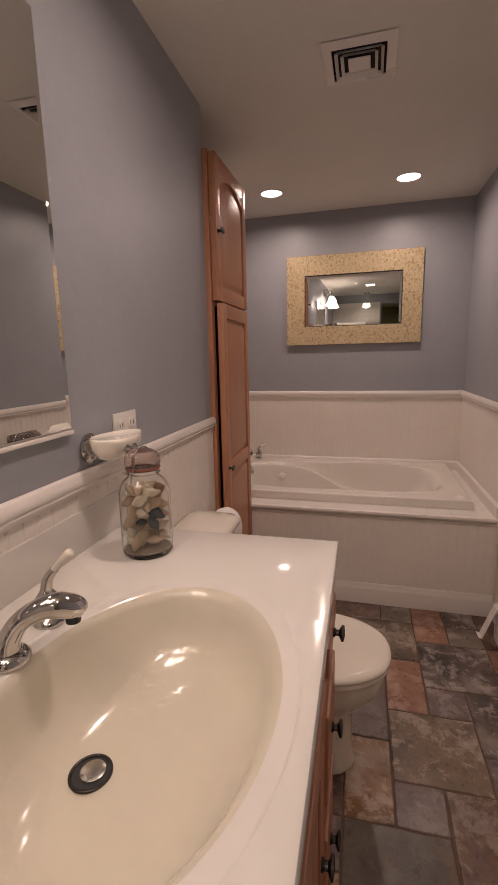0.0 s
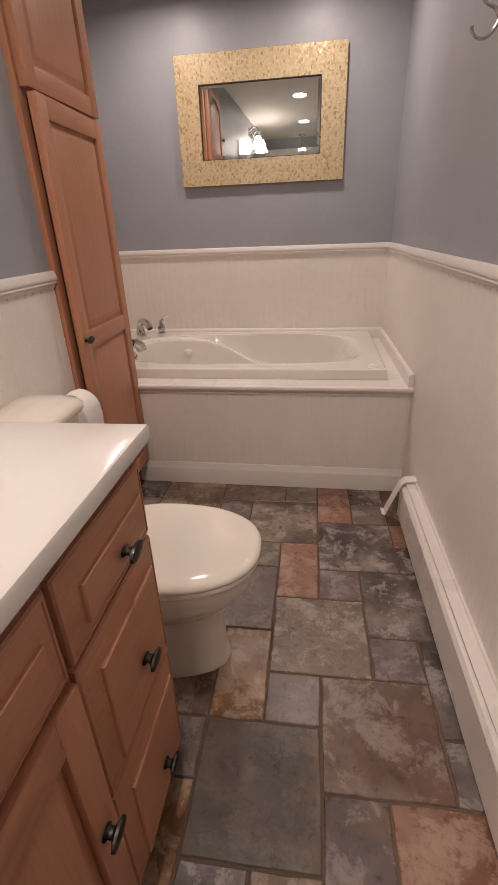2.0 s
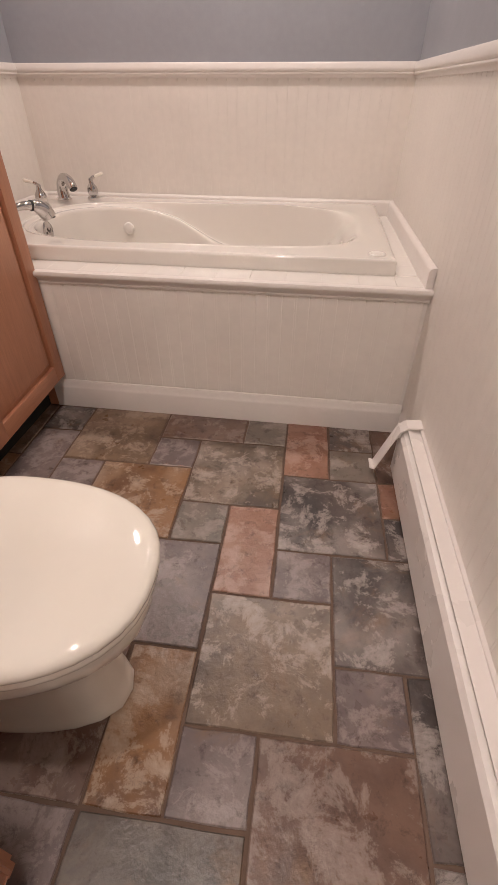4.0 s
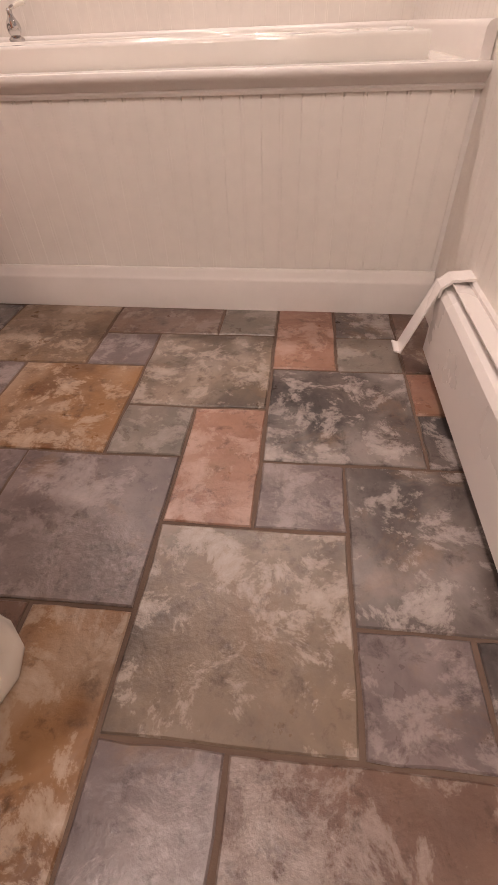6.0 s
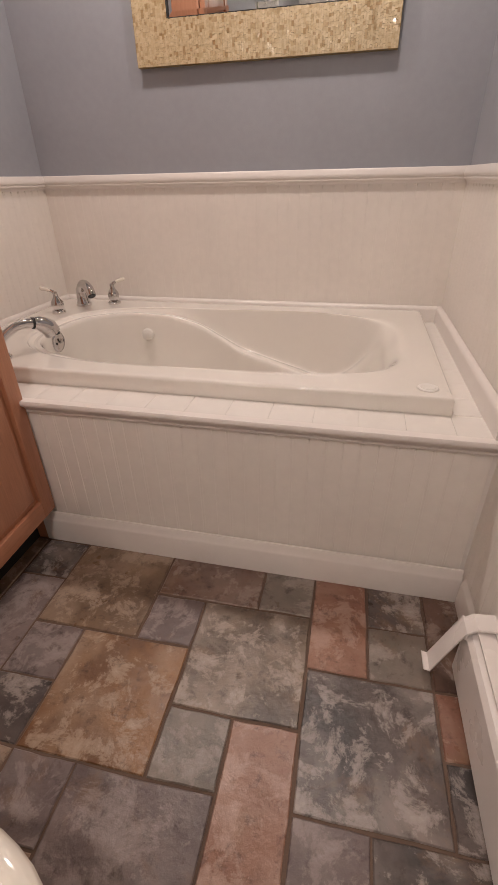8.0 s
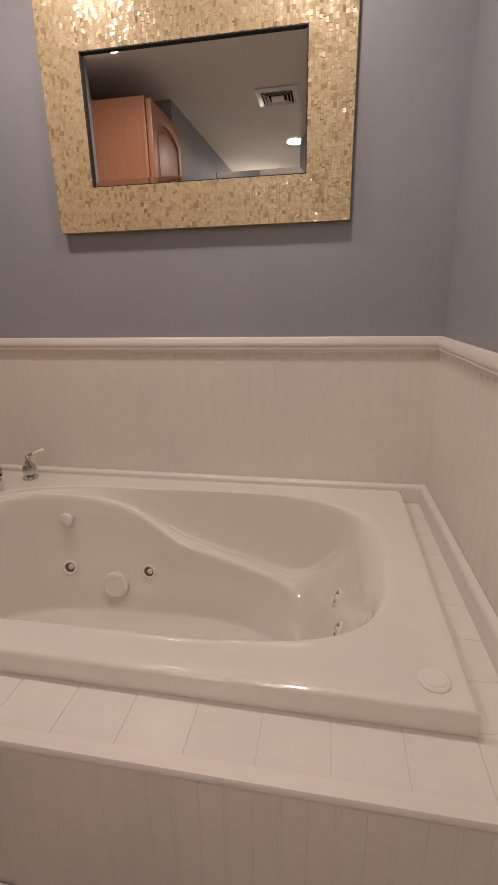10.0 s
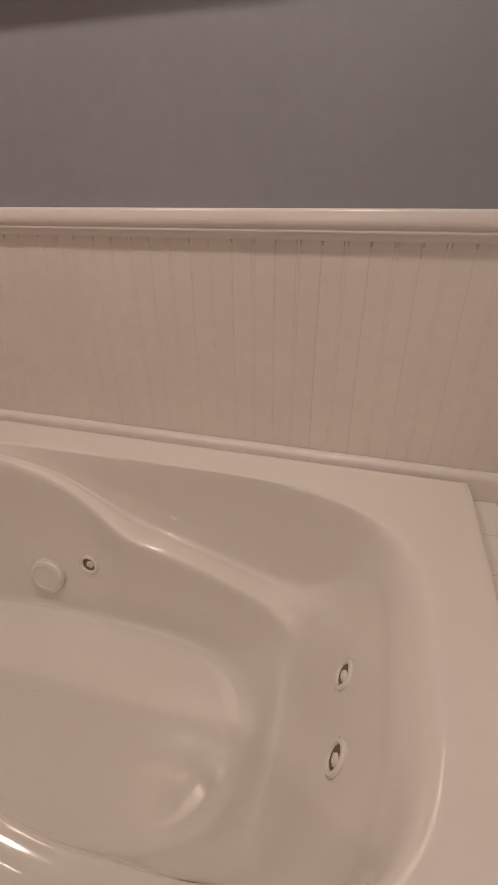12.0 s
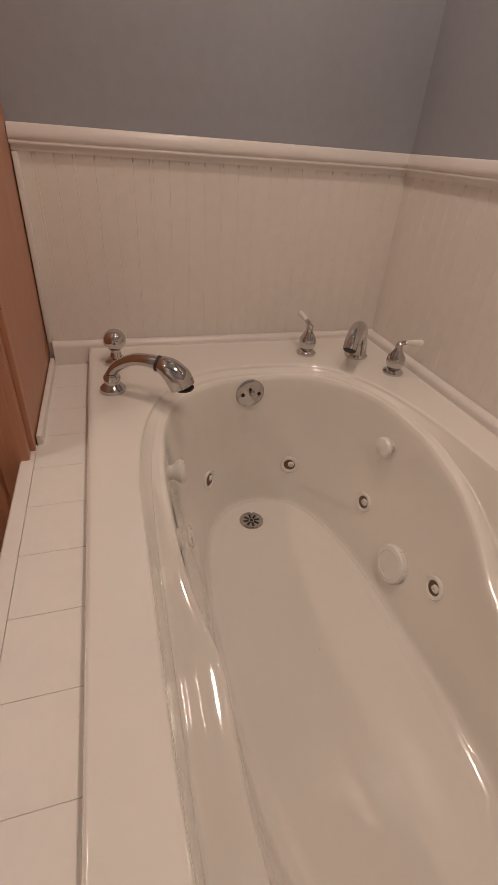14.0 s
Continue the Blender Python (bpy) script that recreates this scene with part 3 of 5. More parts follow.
def tub_spout(x, y, turn):
    ob = thing("tub_spout", x, y, RIM, "chrome arched tub filler spout on the tub corner", "spout")
    m = pose(x, y, RIM, 0, 0, turn)
    part("base", lathe([(0.031, -0.002), (0.032, 0.006), (0.027, 0.012), (0.023, 0.015)], m), CHROME, ob)
    part("arch", tube([(0, 0, 0.008), (-0.003, 0, 0.040), (0.006, 0, 0.070), (0.034, 0, 0.090), (0.070, 0, 0.092), (0.102, 0, 0.080), (0.120, 0, 0.058)], [0.028, 0.024, 0.0215, 0.020, 0.0195, 0.0195, 0.0185], 20, m), CHROME, ob)
    part("mouth", lathe([(0.0165, 0.0), (0.015, 0.002)], m @ pose(0.1204, 0, 0.0572, 0, 143, 0), 20), RUBBER, ob, "dark spout mouth")


tub_spout(-1.486, -0.148, -40)


def hand_shower(x, y):
    ob = thing("hand_shower", x, y, RIM, "chrome hand shower resting in its deck holder", "hand shower")
    m = pose(x, y, RIM, 0, 0, 58)
    part("holder", lathe([(0.027, -0.002), (0.028, 0.008), (0.022, 0.015), (0.017, 0.02), (0.019, 0.034), (0.014, 0.042)], m), CHROME, ob)
    part("handle", tube([(-0.004, 0, 0.036), (0.016, 0, 0.062), (0.055, 0, 0.084), (0.092, 0, 0.089), (0.117, 0, 0.085)], [0.011, 0.012, 0.0125, 0.014, 0.016], 16, m), CHROME, ob)
    head = part("spray_head", tube([(0.117, 0, 0.086), (0.138, 0, 0.079), (0.158, 0, 0.062), (0.168, 0, 0.044)], [0.017, 0.024, 0.028, 0.027], 20, m), CHROME, ob)
    part("collar", lathe([(0.0175, -0.003), (0.0175, 0.003)], m @ pose(0.114, 0, 0.086, 0, 100, 0), 20), RUBBER, ob, "black collar ring")
    part("face", lathe([(0.023, -0.001), (0.022, 0.002), (0.001, 0.002)], m @ pose(0.1686, 0, 0.042, 180, 0, 0), 20), RUBBER, head, "dark spray face")


hand_shower(-1.372, -0.812)
ob = thing("diverter_knob", -1.521, -0.798, RIM, "chrome ball-topped diverter knob on the tub rim", "tap")
m = pose(-1.521, -0.798, RIM)
part("base", lathe([(0.027, -0.002), (0.028, 0.008), (0.022, 0.014), (0.015, 0.018), (0.012, 0.03)], m), CHROME, ob)
part("ball", lathe([(0.012, 0.03)] + [(0.027 * math.cos(a), 0.060 + 0.027 * math.sin(a)) for a in np.linspace(-1.1, 1.52, 12)], m), CHROME, ob)

# ---- linen cabinet ----
XF = -1.226


def panel_door(name, parent, x, y0, y1, z0, z1, panels, m=None, arch=False, th=0.019):
    """A framed door facing +x with raised panels given as (z0, z1)."""
    w = 0.052
    zs = [z0] + [v for p_ in panels for v in p_] + [z1]
    door = part(name, boxed(x, x + 0.004, y0 + 0.002, y1 - 0.002, z0 + 0.002, z1 - 0.002, m=m), MAPLE_Z, parent)
    for ya in (y0, y1 - w):
        part("stile", boxed(x + 0.0005, x + th, ya, ya + w, z0, z1, bev=0.003, m=m), MAPLE_Z, door)
    for a, b in zip(zs[0::2], zs[1::2]):
        part("rail", boxed(x + 0.0005, x + th - 0.0006, y0 + w - 0.001, y1 - w + 0.001, a, b, bev=0.0025, m=m), MAPLE_Y, door)
    for k, (a, b) in enumerate(panels):
        rows = []
        pts = []
        ya, yb = y0 + w - 0.002, y1 - w + 0.002
        top = arch and k == len(panels) - 1
        steps = 10 if top else 1
        for inset, px in ((0.0, x + th - 0.013), (0.010, x + th - 0.014), (0.026, x + th - 0.0035), (0.030, x + th - 0.0025)):
            ring = [Vector((px, ya + inset, a + inset)), Vector((px, yb - inset, a + inset))]
            for s in range(steps + 1):
                u = s / steps
                zz = b - inset - (0.045 * (1 - math.sin(math.pi * u)) ** 1.0 if top else 0.0)
                ring.append(Vector((px, yb - inset + (ya - yb + 2 * inset) * u, zz)))
            rows.append([m @ q for q in ring] if m is not None else ring)
        part("panel", skin(rows, True, True), MAPLE_Z, door)
        if top:
            bm = bmesh.new()
            lo = [Vector((x + th - 0.001, yb + (ya - yb) * s / 10, b - 0.045 * (1 - math.sin(math.pi * s / 10)))) for s in range(11)]
            front = lo + [Vector((x + th - 0.001, ya, b + 0.004)), Vector((x + th - 0.001, yb, b + 0.004))]
            back = [q - Vector((th - 0.003, 0, 0)) for q in front]
            part("arched_rail", skin([[m @ q for q in r] if m is not None else r for r in (back, front)], True, True), MAPLE_Z, door)
    return door


def knob(parent, x, y, z, m=None, long=False):
    mm = pose(x, y, z, 0, 90, 0)
    if m is not None:
        mm = m @ mm
    if long:
        return part("knob", lathe([(0.009, -0.001), (0.010, 0.003), (0.0065, 0.006), (0.0065, 0.012), (0.012, 0.015), (0.0175, 0.018), (0.0165, 0.022), (0.006, 0.024), (0.001, 0.024)], mm, 24, True, 0.72, 1.35), BRONZE, parent, "dark bronze oval knob")
    return part("knob", lathe([(0.009, -0.001), (0.010, 0.003), (0.0065, 0.008), (0.0065, 0.016), (0.012, 0.019), (0.0165, 0.023), (0.015, 0.028), (0.006, 0.0305), (0.001, 0.031)], mm, 24), BRONZE, parent, "dark bronze knob")


linen = thing("linen_cabinet", -1.44, -1.19, 0.0, "tall stained maple linen cabinet, lower door slightly ajar", "cabinet")
part("side_panel", boxed(XA + 0.004, XF - 0.02, -1.418, -1.400, 0.10, 2.062), MAPLE_Z, linen)
part("side_panel", boxed(XA + 0.004, XF - 0.02, -0.986, -0.968, 0.0, 2.062), MAPLE_Z, linen)
part("top_panel", boxed(XA + 0.004, XF - 0.02, -1.400, -0.986, 2.044, 2.062), MAPLE_Y, linen)
part("bottom_panel", boxed(XA + 0.004, XF - 0.02, -1.400, -0.986, 0.10, 0.12), MAPLE_Y, linen)
part("back_panel", boxed(XA + 0.004, XA + 0.012, -1.400, -0.986, 0.12, 2.044), MAPLE_Z, linen)
bm = boxed(XF - 0.02, XF, -1.4235, -1.385, 0.10, 2.062, bev=0.0015)
box(bm, XF - 0.02, XF, -1.003, -0.967, 0.10, 2.062, bev=0.0015)
box(bm, XF - 0.02, XF - 0.0005, -1.385, -1.003, 2.022, 2.062)
box(bm, XF - 0.02, XF - 0.0005, -1.385, -1.003, 1.485, 1.515)
box(bm, XF - 0.02, XF - 0.0005, -1.385, -1.003, 0.10, 0.145)
part("face_frame", bm, MAPLE_Z, linen)
part("toe_kick", boxed(XF - 0.07, XF - 0.055, -1.418, -0.986, 0.0, 0.10), DARK, linen, "dark recessed toe kick")
door = panel_door("upper_door", linen, XF + 0.003, -1.416, -0.975, 1.503, 2.052, [(1.56, 1.995)], None, True, th=0.027)
knob(door, XF + 0.0295, -1.398, 1.768, None, True)
ajar = pose(XF + 0.003, -0.975, 0, 0, 0, 2.2) @ pose(-XF - 0.003, 0.975, 0)
door = panel_door("lower_door", linen, XF + 0.003, -1.416, -0.975, 0.128, 1.493, [(0.185, 0.765), (0.825, 1.435)], ajar, th=0.027)
knob(door, XF + 0.0295, -1.400, 0.803, ajar, True)

# ---- vanity ----
VX, VY0, VY1, VTOP = -0.69, -3.27, -2.215, 0.848
vanity = thing("vanity_cabinet", -0.97, -2.74, 0.0, "stained maple bathroom vanity cabinet with raised-panel drawers and doors", "cabinet")
bm = boxed(XL + 0.004, VX - 0.021, VY1 - 0.018, VY1, 0.0, 0.820)
box(bm, XL + 0.004, VX - 0.021, VY0, VY0 + 0.018, 0.0, 0.820)
box(bm, XL + 0.004, VX - 0.021, VY0 + 0.018, VY1 - 0.018, 0.09, 0.106)
part("body", bm, MAPLE_Z, vanity)
bm = boxed(VX - 0.02, VX - 0.001, VY0, VY1, 0.075, 0.820)
part("face_frame", bm, MAPLE_Z, vanity)
part("toe_kick", boxed(VX - 0.075, VX - 0.06, VY0 + 0.018, VY1 - 0.018, 0.0, 0.09), DARK, vanity, "dark recessed toe kick")


def slab_front(name, y0, y1, z0, z1):
    """A drawer front with an ogee edge and a raised field."""
    rows = []
    for inset, px in ((0.0, VX), (0.0, VX + 0.008), (0.0025, VX + 0.0115), (0.007, VX + 0.0125), (0.008, VX + 0.0105), (0.036, VX + 0.0190), (0.0365, VX + 0.0230), (0.0385, VX + 0.0245)):
        rows.append([Vector((px, y0 + inset, z0 + inset)), Vector((px, y1 - inset, z0 + inset)), Vector((px, y1 - inset, z1 - inset)), Vector((px, y0 + inset, z1 - inset))])
    return part(name, skin(rows, True, True), MAPLE_Y, vanity, "", 25)


for (z0, z1), zk in zip(((0.655, 0.790), (0.374, 0.645), (0.085, 0.364)), (0.713, 0.487, 0.192)):
    d_ = slab_front("drawer", -2.506, -2.230, z0, z1)
    knob(d_, VX + 0.024, -2.356, zk, None, True)
for y0, y1 in ((-3.025, -2.518), (-3.262, -3.036)):
    slab_front("drawer_front", y0, y1, 0.655, 0.790)
for y0, y1, yk in ((-2.766, -2.518, -2.550), (-3.025, -2.776, -2.998)):
    d_ = panel_door("door", vanity, VX, y0, y1, 0.085, 0.645, [(0.14, 0.585)])
    knob(d_, VX + 0.019, yk, 0.378, None, True)
d_ = panel_door("door", vanity, VX, -3.262, -3.036, 0.085, 0.645, [(0.14, 0.585)])

SX, SY, SA, SB = -0.900, -2.742, 0.184, 0.272


def build_top():
    ob = thing("countertop", -0.96, -2.74, 0.820, "cream cultured marble vanity top with integral oval basin", "countertop")
    x0, x1, y0, y1 = XL + 0.002, -0.664, -3.29, -2.198
    count = 96
    rect, oval = [], []
    for i in range(count):
        a = 2 * math.pi * i / count
        c, s = math.cos(a), math.sin(a)
        r = min(((x1 if c > 0 else x0) - SX) / c if abs(c) > 1e-6 else 9, ((y1 if s > 0 else y0) - SY) / s if abs(s) > 1e-6 else 9)
        rect.append([SX + r * c, SY + r * s])
    for cx in (x0, x1):
        for cy in (y0, y1):
            k = min(range(count), key=lambda i: (rect[i][0] - cx) ** 2 + (rect[i][1] - cy) ** 2)
            rect[k] = [cx, cy]

    def ov(g, z):
        return [Vector((SX + SA * g * math.cos(2 * math.pi * i / count), SY + SB * g * math.sin(2 * math.pi * i / count), z)) for i in range(count)]

    def rc(ins, z):
        return [Vector((min(max(x, x0 + ins), x1 - ins), min(max(y, y0 + ins), y1 - ins), z)) for x, y in rect]

    rings = [rc(0.0, 0.820), rc(0.0, VTOP - 0.007), rc(0.002, VTOP - 0.002), rc(0.007, VTOP), ov(1.17, VTOP), ov(1.15, VTOP - 0.0025), ov(1.09, VTOP - 0.003), ov(1.03, VTOP - 0.004)]
    part("slab", skin(rings, True, False), MARBLE, ob, "", 30)
    prof = [(1.03, -0.004), (1.0, -0.008), (0.965, -0.02), (0.93, -0.04), (0.87, -0.07), (0.77, -0.10), (0.62, -0.124), (0.45, -0.138), (0.28, -0.146), (0.14, -0.148), (0.09, -0.149)]
    part("basin", skin([[v - Vector((0.088 * max(0.0, 1 - g), 0, 0)) for v in ov(g, VTOP + d_)] for g, d_ in prof], True, False), BOWL, ob, "pale yellow-cream basin", 60)
    drain_ = part("drain", lathe([(0.0305, -0.002), (0.0305, 0.0005), (0.029, 0.0015), (0.0262, 0.0005), (0.0255, -0.012)], pose(SX - 0.080, SY, VTOP - 0.1455), 32, False), BRONZE, ob, "dark worn drain ring")
    part("drain_well", lathe([(0.0262, -0.012), (0.0262, -0.001)], pose(SX - 0.080, SY, VTOP - 0.1455), 24), RUBBER, drain_)
    part("stopper", lathe([(0.017, -0.002), (0.018, 0.001), (0.014, 0.0025), (0.001, 0.003)], pose(SX - 0.078, SY + 0.003, VTOP - 0.1455), 24), NICKEL, drain_, "chrome pop-up stopper")
    back = boxed(x0, x0 + 0.019, y0, y1, VTOP - 0.001, VTOP + 0.095, bev=0.004)
    part("backsplash", back, MARBLE, ob, "cream backsplash")
    return ob


build_top()


def basin_faucet():
    bx = -1.112
    ob = thing("basin_faucet", bx, SY, VTOP, "chrome basin faucet with white porcelain lever handles", "faucet")
    m = pose(bx, SY + 0.018, VTOP - 0.001)
    part("base", lathe([(0.031, 0), (0.031, 0.006), (0.026, 0.012), (0.021, 0.016)], m), CHROME, ob)
    part("spout", tube([(0, 0, 0.008), (0.003, 0, 0.030), (0.020, 0, 0.056), (0.046, 0, 0.070), (0.074, 0, 0.072), (0.097, 0, 0.064), (0.106, 0, 0.056)], [0.020, 0.0165, 0.0150, 0.0165, 0.0195, 0.018, 0.012], 20, m @ pose(0, 0, 0, 0, 0, 32)), CHROME, ob)
    part("aerator", lathe([(0.011, 0.0), (0.012, 0.014)], m @ pose(0.078, 0.049, 0.042), 20), RUBBER, ob, "dark aerator")
    for s in (1, -1):
        h = m @ pose(-0.006, 0.098 * s, 0)
        handle = part("handle", lathe([(0.026, 0), (0.027, 0.005), (0.022, 0.011), (0.016, 0.015), (0.019, 0.024), (0.021, 0.034), (0.018, 0.046), (0.011, 0.056), (0.008, 0.062)], h), CHROME, ob)
        part("neck", tube([(0, 0, 0.055), (0.004, 0, 0.075), (0.016, 0, 0.092)], [0.010, 0.009, 0.007], 12, h @ pose(0, 0, 0, 0, 0, 20 * s)), CHROME, handle)
        part("lever", tube([(0.014, 0, 0.090), (0.027, 0, 0.104), (0.043, 0, 0.119), (0.047, 0, 0.122)], [0.0055, 0.007, 0.0085, 0.004], 12, h @ pose(0, 0, 0, 0, 0, 20 * s)), CHINA, handle, "white porcelain lever")


basin_faucet()


def shell_jar(x, y):
    z = VTOP
    ob = thing("shell_jar", x, y, z, "clear glass clamp-lid jar filled with seashells, on the vanity top", "jar")
    m = pose(x, y, z) @ Matrix.Diagonal((1.02, 1.02, 1.05, 1.0))
    prof = [(0.001, 0.004), (0.044, 0.003), (0.050, 0.0), (0.054, 0.004), (0.0555, 0.012), (0.0555, 0.125), (0.053, 0.142), (0.046, 0.157), (0.036, 0.166), (0.033, 0.170), (0.033, 0.180), (0.0355, 0.182), (0.0355, 0.187)]
    inner = [(r - 0.0035, h) for r, h in reversed(prof[4:])] + [(0.049, 0.010), (0.001, 0.009)]
    part("glass", lathe(prof + inner, m, 40, False), GLASS, ob, "clear glass jar wall")
    part("lid", lathe([(0.031, 0.184), (0.036, 0.187), (0.0385, 0.196), (0.0375, 0.206), (0.032, 0.216), (0.02, 0.223), (0.001, 0.225)], m, 36), plain("tinted_lid_glass", (0.72, 0.60, 0.56), 0.05, Transmission_Weight=0.9, IOR=1.45), ob, "cloudy domed glass lid")
    part("gasket", lathe([(0.0335, 0.182), (0.0375, 0.184), (0.0375, 0.187), (0.0335, 0.188)], m, 32, False), plain("amber_rubber", (0.25, 0.07, 0.04), 0.5), ob, "reddish rubber gasket")
    wire = [(0.0355 * math.cos(a), 0.0355 * math.sin(a), 0.175) for a in np.linspace(0, 2 * math.pi, 17)]
    bail = part("bail_wire", tube(wire, 0.0014, 8, m), NICKEL, ob, "steel bail wire")
    part("clasp", tube([(-0.005, -0.046, 0.160), (-0.004, -0.046, 0.172), (0.0, -0.041, 0.192), (0, -0.030, 0.218), (0, 0.0, 0.228), (0, 0.030, 0.218), (0, 0.040, 0.190), (0, 0.036, 0.175)], 0.0015, 8, m), NICKEL, bail)
    tones = [plain("shell_tan", (0.58, 0.43, 0.29), 0.4), plain("shell_white", (0.78, 0.70, 0.56), 0.4), plain("shell_peach", (0.66, 0.50, 0.36), 0.4), plain("shell_teal", (0.03, 0.055, 0.055), 0.5), plain("shell_red", (0.40, 0.20, 0.11), 0.4)]
    rnd = random.Random(4)
    part("sand", lathe([(0.001, 0.0095), (0.048, 0.0095), (0.049, 0.013), (0.03, 0.017), (0.001, 0.018)], m, 24), plain("coarse_sand", (0.42, 0.34, 0.25), 0.9), ob, "coarse sand")
    spots = []
    for k in range(2500):
        if len(spots) >= 58:
            break
        a, h = rnd.uniform(0, 6.283), rnd.uniform(0.028, 0.142)
        r = rnd.choice((0.029, 0.032, 0.033, 0.012))
        q = Vector((r * math.cos(a), r * math.sin(a), h))
        if all((q - o).length > 0.0178 for o in spots):
            spots.append(q)
    for k, q in enumerate(spots):
        mm = m @ Matrix.Translation(q) @ Euler((rnd.uniform(0, 3), rnd.uniform(0, 3), rnd.uniform(0, 3))).to_matrix().to_4x4()
        big = rnd.uniform(0.016, 0.0222)
        n_ = 16
        rings = []
        for v in range(9):
            u = v / 8
            rr = math.sin(math.pi * min(u * 0.92 + 0.04, 1)) * big * 0.72 * (1 - 0.35 * u)
            rings.append([mm @ Vector(((rr * (1 + 0.10 * math.cos(6 * t + u * 5)) * math.cos(t)), rr * 0.75 * math.sin(t), (u - 0.5) * big * 2.1)) for t in (2 * math.pi * i / n_ for i in range(n_))])
        tone = tones[3] if q.x > 0.004 and q.y < -0.012 and 0.055 < q.z < 0.095 else tones[4] if q.z > 0.118 and k % 3 == 0 else tones[k % 3]
        part("seashell", skin(rings), tone, ob)


shell_jar(-1.082, -2.335)

# ---- vanity wall: mirror, light, outlet, holder ----
wm = thing("wall_mirror", XL, -2.80, 1.12, "large wall mirror hanging above the vanity sink", "mirror")
my0, my1, mz0, mz1 = -3.22, -2.384, 1.134, 1.910
part("backing", boxed(XL + 0.0005, XL + 0.008, my0 - 0.004, my1 + 0.004, mz0 - 0.004, mz1 + 0.004), TRIM, wm)
part("glass", skin([[Vector((px, my0 + i, mz0 + i)), Vector((px, my1 - i, mz0 + i)), Vector((px, my1 - i, mz1 - i)), Vector((px, my0 + i, mz1 - i))] for i, px in ((0.0, XL + 0.009), (0.0, XL + 0.012), (0.014, XL + 0.0138))], True, True), SILVER, wm, "bevelled silvered glass", 2)
setting("mirror_ledge", boxed(XL, XL + 0.015, my0 - 0.01, my1 + 0.004, mz0 - 0.014, mz0 - 0.005, bev=0.002), TRIM, "thin cream ledge strip under the wall mirror")

vl = thing("vanity_light", XL, -3.16, 2.0, "nickel two-arm vanity light with lit bell glass shades", "wall light")
part("back_plate", boxed(XL + 0.0005, XL + 0.022, -3.26, -3.06, 2.045, 2.125, bev=0.008), NICKEL, vl)
for y in SHADES_Y:
    part("arm", tube([(XL + 0.02, y, 2.085), (XL + 0.06, y, 2.12), (XL + 0.10, y, 2.115), (XL + 0.115, y, 2.08), (XL + 0.115, y, 2.055)], 0.007, 12), NICKEL, vl)
    part("cup", lathe([(0.012, 0.0), (0.026, -0.004), (0.03, -0.016), (0.028, -0.03)], pose(XL + 0.115, y, 2.055)), NICKEL, vl)
    shade = part("shade", lathe([(0.027, 0.0), (0.034, -0.02), (0.042, -0.05), (0.055, -0.085), (0.072, -0.112), (0.076, -0.118), (0.073, -0.118), (0.052, -0.085), (0.039, -0.05), (0.03, -0.018), (0.024, 0.0)], pose(XL + 0.115, y, 2.035), 32, False), SHADE_GLOW, vl, "glowing frosted bell shade")

op = thing("wall_outlet", XL, -2.145, 1.03, "cream double-gang wall outlet plate above the chair rail", "outlet")
part("plate", boxed(XL + 0.0005, XL + 0.006, -2.203, -2.088, 1.034, 1.139, bev=0.002), PLASTIC, op)
for yc in (-2.174, -2.117):
    for z in (1.066, 1.108):
        rc_ = part("receptacle", boxed(XL + 0.005, XL + 0.0085, yc - 0.017, yc + 0.017, z - 0.014, z + 0.014, bev=0.003), PLASTIC, op)
        for y in (yc - 0.007, yc + 0.007):
            part("slot", boxed(XL + 0.0078, XL + 0.0089, y - 0.0015, y + 0.0015, z - 0.006, z + 0.005), RUBBER, rc_)

hd = thing("toothbrush_holder", XL, -2.30, 1.075, "white china toothbrush shelf on a chrome wall bracket", "holder")
part("wall_plate", lathe([(0.034, 0.0), (0.035, 0.006), (0.029, 0.012), (0.02, 0.016)], pose(XL + 0.001, -2.315, 1.075, 0, 90, 0), 32), CHROME, hd, "round chrome wall plate")
part("bracket", tube([(XL + 0.01, -2.315, 1.07), (XL + 0.04, -2.315, 1.068), (XL + 0.085, -2.315, 1.07)], [0.010, 0.009, 0.011], 14), CHROME, hd)
ring_ = [(math.cos(a), math.sin(a)) for a in np.linspace(0, 2 * math.pi, 33)[:-1]]
part("dish", skin([[Vector((XL + 0.060 + 0.048 * c * g * (1 - 0.25 * s), -2.278 + 0.086 * s * g, z + 0.010 * (1 + s) * low)) for c, s in ring_] for g, z, low in ((0.50, 1.046, 1), (0.80, 1.056, 1), (0.95, 1.074, 0.6), (1.0, 1.092, 0), (1.0, 1.099, 0), (0.97, 1.102, 0), (0.90, 1.1005, 0))], True, True), CHINA, hd, "tapered white china dish", 60)
for dy in (-0.022, 0.006):
    part("chrome_cup", lathe([(0.004, -0.001), (0.010, 0.002), (0.012, 0.010), (0.008, 0.014), (0.001, 0.015)], pose(XL + 0.098, -2.300 + dy, 1.074, 0, 80, 0), 20), CHROME, hd, "small chrome cup")

